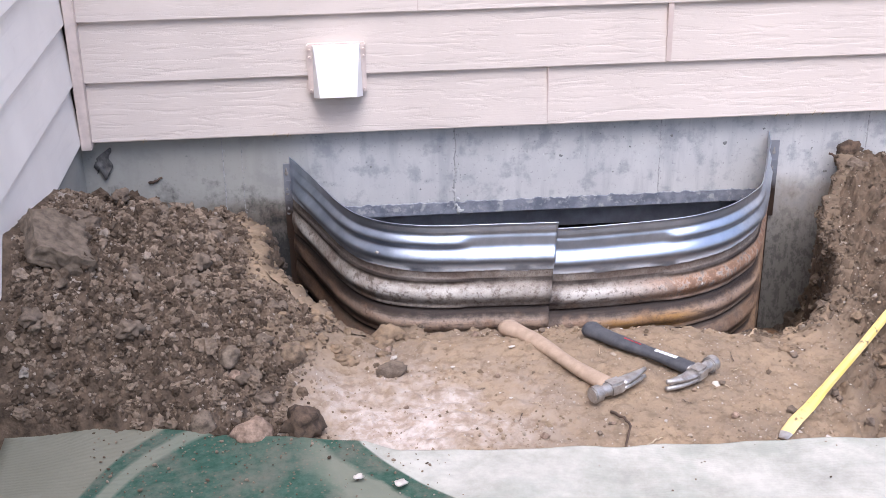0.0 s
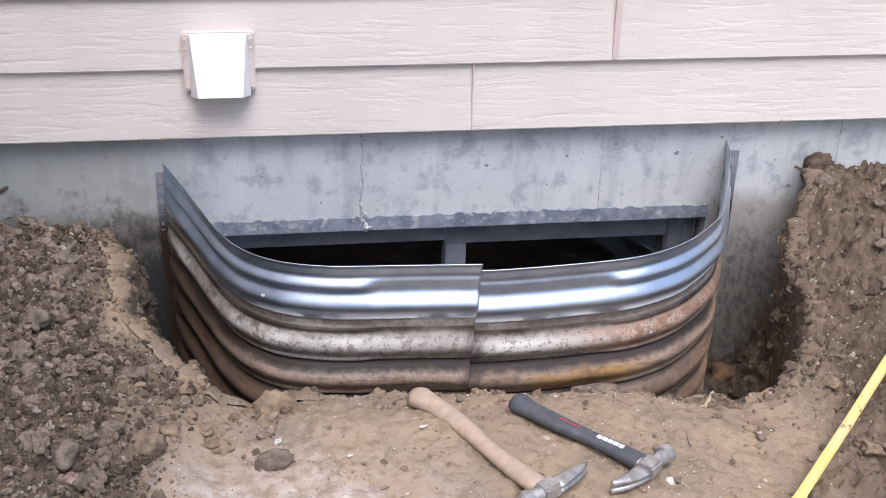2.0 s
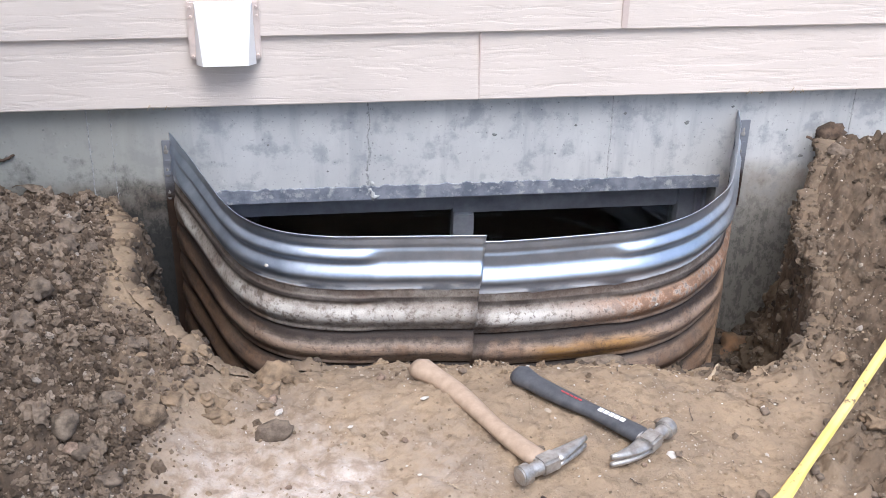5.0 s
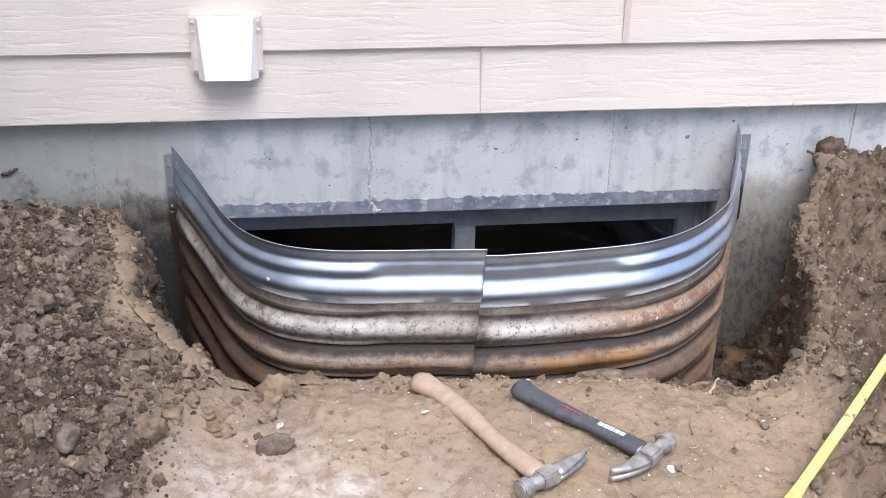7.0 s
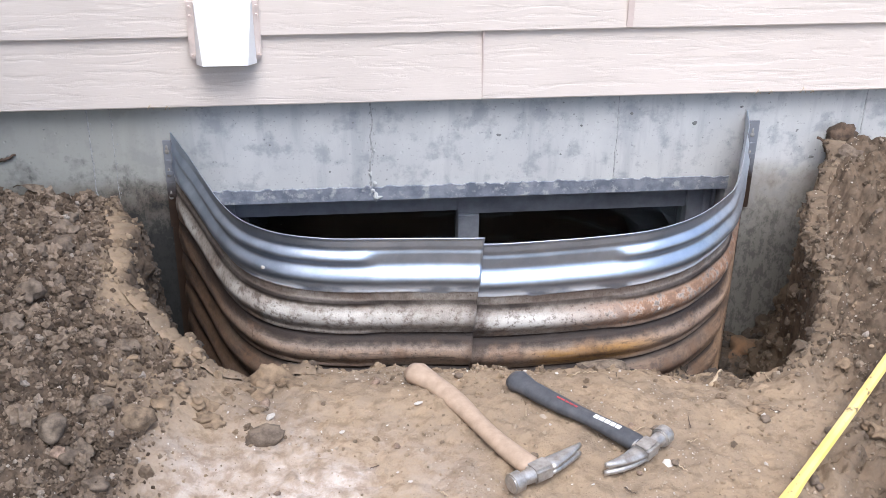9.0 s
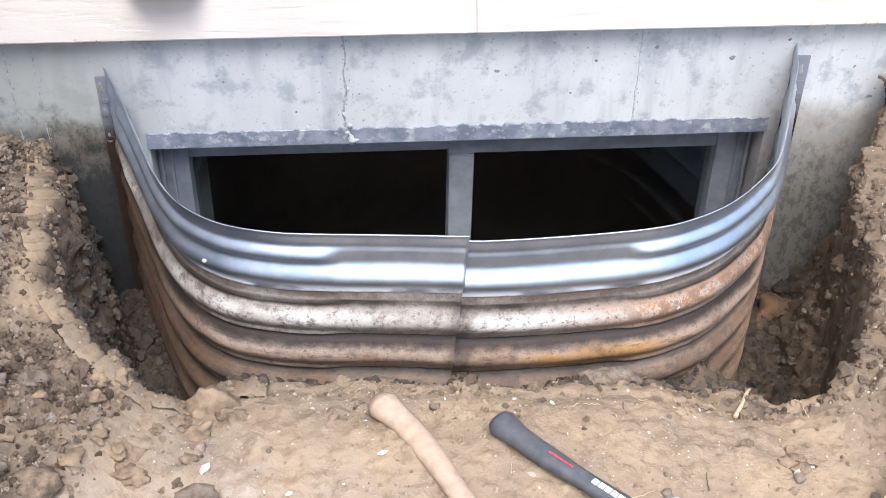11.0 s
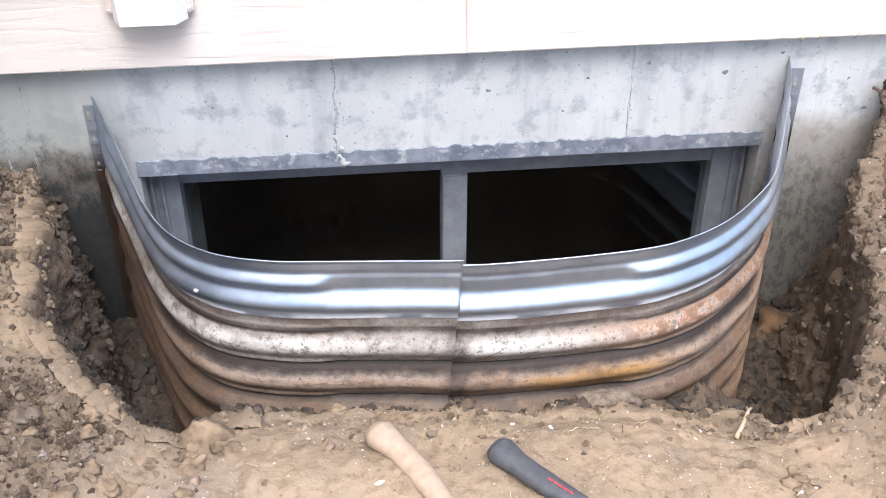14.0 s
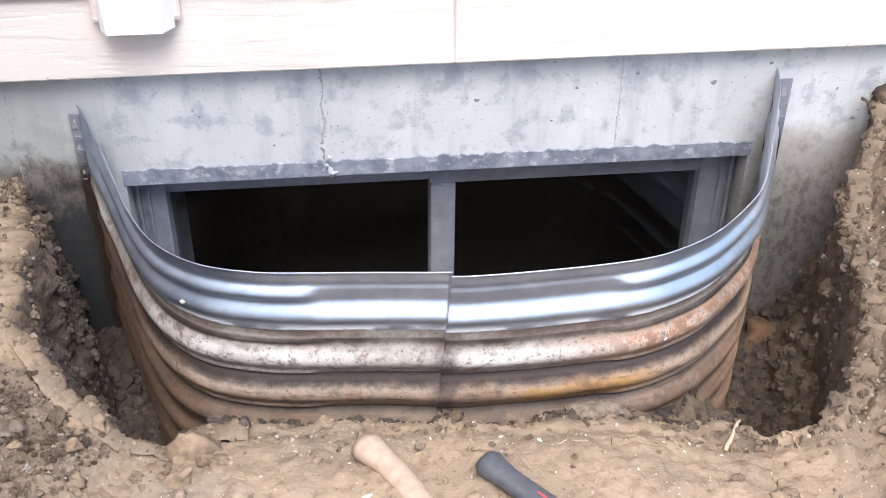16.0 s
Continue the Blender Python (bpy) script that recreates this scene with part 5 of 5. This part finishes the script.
tagged(ob, "broken soil-caked concrete chunk on the heap", "concrete chunk")

# ------------------------------------------------------------ rug
nxr, nyr = 150, 60
vv, ff = [], []


def rug_edge(x):
    return np.interp(x, [-1.4, -1.02, -0.8, -0.57, -0.5, -0.05, 0.54, 2.4], [-1.225, -1.235, -1.29, -1.325, -1.37, -1.415, -1.43, -1.47])


for i in range(nxr + 1):
    x = -1.334 + 3.6 * i / nxr
    edge = float(rug_edge(x)) + 0.006 * noise.noise(Vector((x * 9, 0, 0)))
    for j in range(nyr + 1):
        y = edge - 2.3 * (j / nyr) ** 1.6
        z = 0.474 + 0.012 * noise.noise(Vector((x * 3, y * 3, 2))) + 0.004 * noise.noise(Vector((x * 11, y * 11, 4)))
        z += 0.010 * math.exp(-((edge - y) / 0.05)) * (0.6 + noise.noise(Vector((x * 5, 1, 1))))
        vv.append((x, y, z))
        if i < nxr and j < nyr:
            a = i * (nyr + 1) + j
            ff.append((a, a + 1, a + nyr + 2, a + nyr + 1))
ob = new("rug", mesh_of("rug", vv, ff, RUG))
s = ob.modifiers.new("thick", "SOLIDIFY")
s.thickness, s.offset = 0.009, -1
tagged(ob, "dusty pale outdoor rug with a green leaf pattern", "rug")
for fx, fy, r in ((-0.585, -1.47, 0.014), (-0.50, -1.50, 0.018)):
    ob = new("paper_scrap", rock_mesh("paper_scrap", CHIP, int(abs(fx) * 100), 0.8, 2))
    ob.matrix_world = pose(fx, fy, 0.486, 10, 15, 40) @ Matrix.Diagonal((r, r * 0.6, r * 0.35, 1))
    tagged(ob, "crumpled white scrap on the rug", "scrap", "scraps")


# ------------------------------------------------------------ tools
def claw_hammer(name, label, length, handle_mat, grip, curve, flip, thick):
    """A hammer on its side: the handle along +x, the head across at its end."""
    root = thing(name, label, "hammer")
    pts, rad = [], []
    n2 = 26
    for k in range(n2 + 1):
        t = k / n2
        x = length * t
        y = curve * math.sin(t * math.pi * 1.6 + 0.2) * (1 - t * 0.6)
        wide = 0.0190 + 0.0075 * max(0, 1 - t / 0.16) ** 1.2 - 0.0035 * math.exp(-((t - 0.62) / 0.2) ** 2)
        wide *= thick
        if k == 0:
            wide *= 0.72
        pts.append((x, y, 0.018))
        rad.append((wide, wide * 0.72))
    rad[-1] = (0.0165, 0.0125)
    vv2, ff2 = tube(pts, rad, 16)
    part("handle", mesh_of("handle", vv2, ff2, handle_mat), root)
    if grip:
        for t0, t1, mm, lab, hw in ((0.64, 0.84, WHITE, "worn white print", 0.0052), (0.36, 0.52, RED, "worn red print", 0.002)):
            for k in range(5):
                a, c2 = t0 + (t1 - t0) * (k / 5 + 0.02), t0 + (t1 - t0) * ((k + 0.93) / 5)
                i0 = int(a * n2)
                xm = length * (a + c2) / 2
                ym = curve * math.sin((a + c2) / 2 * math.pi * 1.6 + 0.2) * (1 - (a + c2) / 2 * 0.6)
                top = 0.018 + max(rad[i0][1], rad[i0 + 1][1]) + 0.0006
                part("print_bar", finish(box(xm - length * (c2 - a) / 2, xm + length * (c2 - a) / 2, ym - hw, ym + hw, top - 0.002, top, 0.0003), "print_bar", mm), root, lab)
    hx = length + 0.012
    # eye block, neck and striking face
    bm2 = box(hx - 0.020, hx + 0.016, -0.022, 0.022, 0.003, 0.033, 0.005)
    bmesh.ops.create_cone(bm2, segments=20, radius1=0.0145, radius2=0.0125, depth=0.03, cap_ends=True, matrix=Matrix.Translation((hx, -flip * 0.033, 0.018)) @ Matrix.Rotation(math.pi / 2, 4, "X"))
    part("head", finish(bm2, "head", HEAD, False), root, "worn steel head")
    if grip:
        vv2, ff2 = tube([(length - 0.05, rad[-1][0] * 0.0, 0.018), (length - 0.044, 0, 0.018), (length - 0.006, 0, 0.018)], [(0.015, 0.011), (0.0165, 0.0125), (0.0185, 0.014)], 14)
        part("collar", mesh_of("collar", vv2, ff2, HEAD), root, "bare steel neck under the head")
    bm2 = bmesh.new()
    bmesh.ops.create_cone(bm2, segments=24, radius1=0.0192, radius2=0.0192, depth=0.024, cap_ends=True, matrix=Matrix.Translation((hx, -flip * 0.055, 0.018)) @ Matrix.Rotation(math.pi / 2, 4, "X"))
    bmesh.ops.bevel(bm2, geom=[e for e in bm2.edges if e.calc_face_angle(0) > 0.8], offset=0.003, segments=2, affect="EDGES")
    part("face", finish(bm2, "face", HEAD, False), root)
    for sgn in (-1, 1):
        pts2, rad2 = [], []
        for k in range(9):
            t = k / 8
            pts2.append((hx - 0.002 - (0.006 if flip > 0 else 0.02) * t * t, flip * (0.018 + 0.082 * t), 0.018 + sgn * (0.0048 + 0.0045 * t)))
            rad2.append((0.0175 * (1 - 0.85 * t ** 1.3) + 0.0015, 0.0078 * (1 - 0.25 * t)))
        vv2, ff2 = tube(pts2, rad2, 10)
        part("claw", mesh_of("claw", vv2, ff2, HEAD), root)
    return root


def lay(root, start, end, lift):
    a = math.atan2(end[1] - start[1], end[0] - start[0])
    z0, z1 = level(*start), level(*end)
    tilt = math.atan2(z1 - z0, math.hypot(end[0] - start[0], end[1] - start[1]))
    root.matrix_world = Matrix.Translation((*start, z0 + lift)) @ Matrix.Rotation(a, 4, "Z") @ Matrix.Rotation(-tilt, 4, "Y")


h1 = claw_hammer("claw_hammer", "worn framing hammer with a curved wooden handle on clay", 0.405, WOOD, False, 0.014, 1, 1.18)
lay(h1, (-0.205, -0.83), (0.002, -1.195), 0.009)
h2 = claw_hammer("claw_hammer", "claw hammer with a black grip lying on clay", 0.305, RUBBER, True, -0.006, -1, 1.12)
lay(h2, (-0.006, -0.903), (0.199, -1.128), 0.006)

bar = thing("pry_bar", "chipped yellow pry bar lying on soil", "pry bar")
pts = [(0.322, -1.392, 0.462), (0.336, -1.375, 0.466), (0.366, -1.345, 0.476), (0.405, -1.312, 0.485), (0.437, -1.278, 0.489), (0.462, -1.25, 0.490), (0.627, -1.069, 0.501), (0.815, -0.862, 0.522), (1.0, -0.659, 0.55), (1.15, -0.494, 0.577)]
rad = [(0.010, 0.0015), (0.0145, 0.0025), (0.0150, 0.004), (0.0140, 0.007), (0.0128, 0.0105)] + [(0.0108, 0.0108)] * 5
vv, ff = tube(pts[1:], rad[1:], 8)
part("shaft", mesh_of("shaft", vv, ff, YELLOW, False), bar)
vv, ff = tube([pts[0], pts[1]], [rad[0], (0.0146, 0.0028)], 8)
part("chisel_tip", mesh_of("chisel_tip", vv, ff, HEAD, False), bar, "bare worn steel tip")


# ------------------------------------------------------------ twigs, roots, flakes
def twig(name, label, pts, r, mat):
    fine = []
    for k in range(len(pts) - 1):
        for t in (0, 0.34, 0.67):
            fine.append(Vector(pts[k]).lerp(Vector(pts[k + 1]), t) + Vector((0, 0, 0.002 * math.sin(9 * k + 7 * t))))
    fine.append(Vector(pts[-1]))
    vv2, ff2 = tube(fine, [r * (1 - 0.5 * i / len(fine)) for i in range(len(fine))], 7)
    return tagged(new(name, mesh_of(name, vv2, ff2, mat)), label, "twig")


def at_ground(x, y, up=0.004):
    return (x, y, level(x, y) + up)


twig("twig", "pale broken twig at the pit's lip", [at_ground(0.425, -0.84, 0.006), at_ground(0.45, -0.80, 0.012), at_ground(0.47, -0.765, 0.012), at_ground(0.488, -0.735, 0.02)], 0.0045, TWIG)
twig("twig", "dark curved root across the clay", [at_ground(-0.02, -1.25), at_ground(0.0, -1.29, 0.014), at_ground(0.005, -1.33, 0.012), at_ground(-0.015, -1.38, 0.006), at_ground(-0.02, -1.41)], 0.0036, ROOT)
twig("twig", "pale straw by the rug", [at_ground(0.02, -1.40), at_ground(0.05, -1.375, 0.01), at_ground(0.07, -1.36)], 0.002, TWIG)
for k in range(26):
    x, y, a, l = rr2.uniform(-0.45, 0.55), rr2.uniform(-1.3, -0.8), rr2.uniform(0, 6.28), rr2.uniform(0.015, 0.05)
    twig("straw", "short dry straw on the clay", [at_ground(x, y), at_ground(x + l * 0.5 * math.cos(a), y + l * 0.5 * math.sin(a), 0.005), at_ground(x + l * math.cos(a), y + l * math.sin(a))], 0.0011, TWIG if rr2.random() < 0.6 else ROOT)
flakes = [(0.475, -1.015, 0.010), (0.25, -1.15, 0.016), (-0.485, -0.96, 0.018), (0.43, -1.385, 0.016), (-0.2, -0.95, 0.012), (-0.35, -1.02, 0.009), (0.1, -0.82, 0.007)]
flakes += [(rr2.uniform(-0.55, 0.6), rr2.uniform(-1.35, -0.78), rr2.uniform(0.002, 0.0055)) for _ in range(40)]
for k, (fx, fy, r) in enumerate(flakes):
    ob = new("paint_flake", rock_mesh("paint_flake", CHIP, 400 + k, 0.5, 1, True))
    ob.matrix_world = pose(fx, fy, level(fx, fy) + 0.003, rr2.uniform(-15, 15), rr2.uniform(-15, 15), rr2.uniform(0, 180)) @ Matrix.Diagonal((r, r * 0.55, r * 0.18 + 0.0006, 1))
    tagged(ob, "pale paint flake on the clay", "flake", "flakes on the clay")
# torn paper lying where the heap meets the wall
vv, ff = [], []
for i in range(7):
    for j in range(5):
        u, w = i / 6, j / 4
        vv.append((-1.14 + 0.075 * u, -0.03 - 0.03 * (w - 0.5) * math.sin(math.pi * min(0.95, max(0.08, u))), level(-1.1, -0.03) + 0.018 + 0.012 * math.sin(6 * u) * w))
        if i < 6 and j < 4:
            ff.append((i * 5 + j, i * 5 + j + 1, (i + 1) * 5 + j + 1, (i + 1) * 5 + j))
ob = new("torn_paper", mesh_of("torn_paper", vv, ff, STONE))
ob.modifiers.new("thick", "SOLIDIFY").thickness = 0.0012
tagged(ob, "curled torn paper at the foot of the wall", "leaf")

twig("root_scrap", "dark root scrap stuck to the concrete", [(-1.168, -0.004, 0.580), (-1.15, -0.006, 0.586), (-1.128, -0.004, 0.596)], 0.005, ROOT)
twig("root_scrap", "thin dark root hanging over the bank", [(0.925, -0.03, 0.59), (0.945, -0.05, 0.585), (0.965, -0.06, 0.59)], 0.004, ROOT)

vv_r = random.Random(9)
crumbs = bmesh.new()
for k in range(520):
    x = vv_r.uniform(-1.15, -0.4) if vv_r.random() < 0.93 else vv_r.uniform(-0.4, 0.9)
    y = float(rug_edge(x)) - 0.01 - 0.5 * vv_r.random() ** 1.7
    r = vv_r.uniform(0.0008, 0.0024) * (1.9 if vv_r.random() < 0.06 else 1)
    z = 0.474 + 0.012 * noise.noise(Vector((x * 3, y * 3, 2))) + 0.004 * noise.noise(Vector((x * 11, y * 11, 4))) + 0.004
    bmesh.ops.create_icosphere(crumbs, subdivisions=1, radius=r, matrix=Matrix.Translation((x, y, z + r * 0.5)) @ Matrix.Rotation(vv_r.uniform(0, 6), 4, "Z") @ Matrix.Diagonal((1.3, 0.9, 0.8, 1)))
tagged(new("soil_crumbs", finish(crumbs, "soil_crumbs", LOOSE)), "soil crumbs strewn on the rug", "soil", kind="stuff")
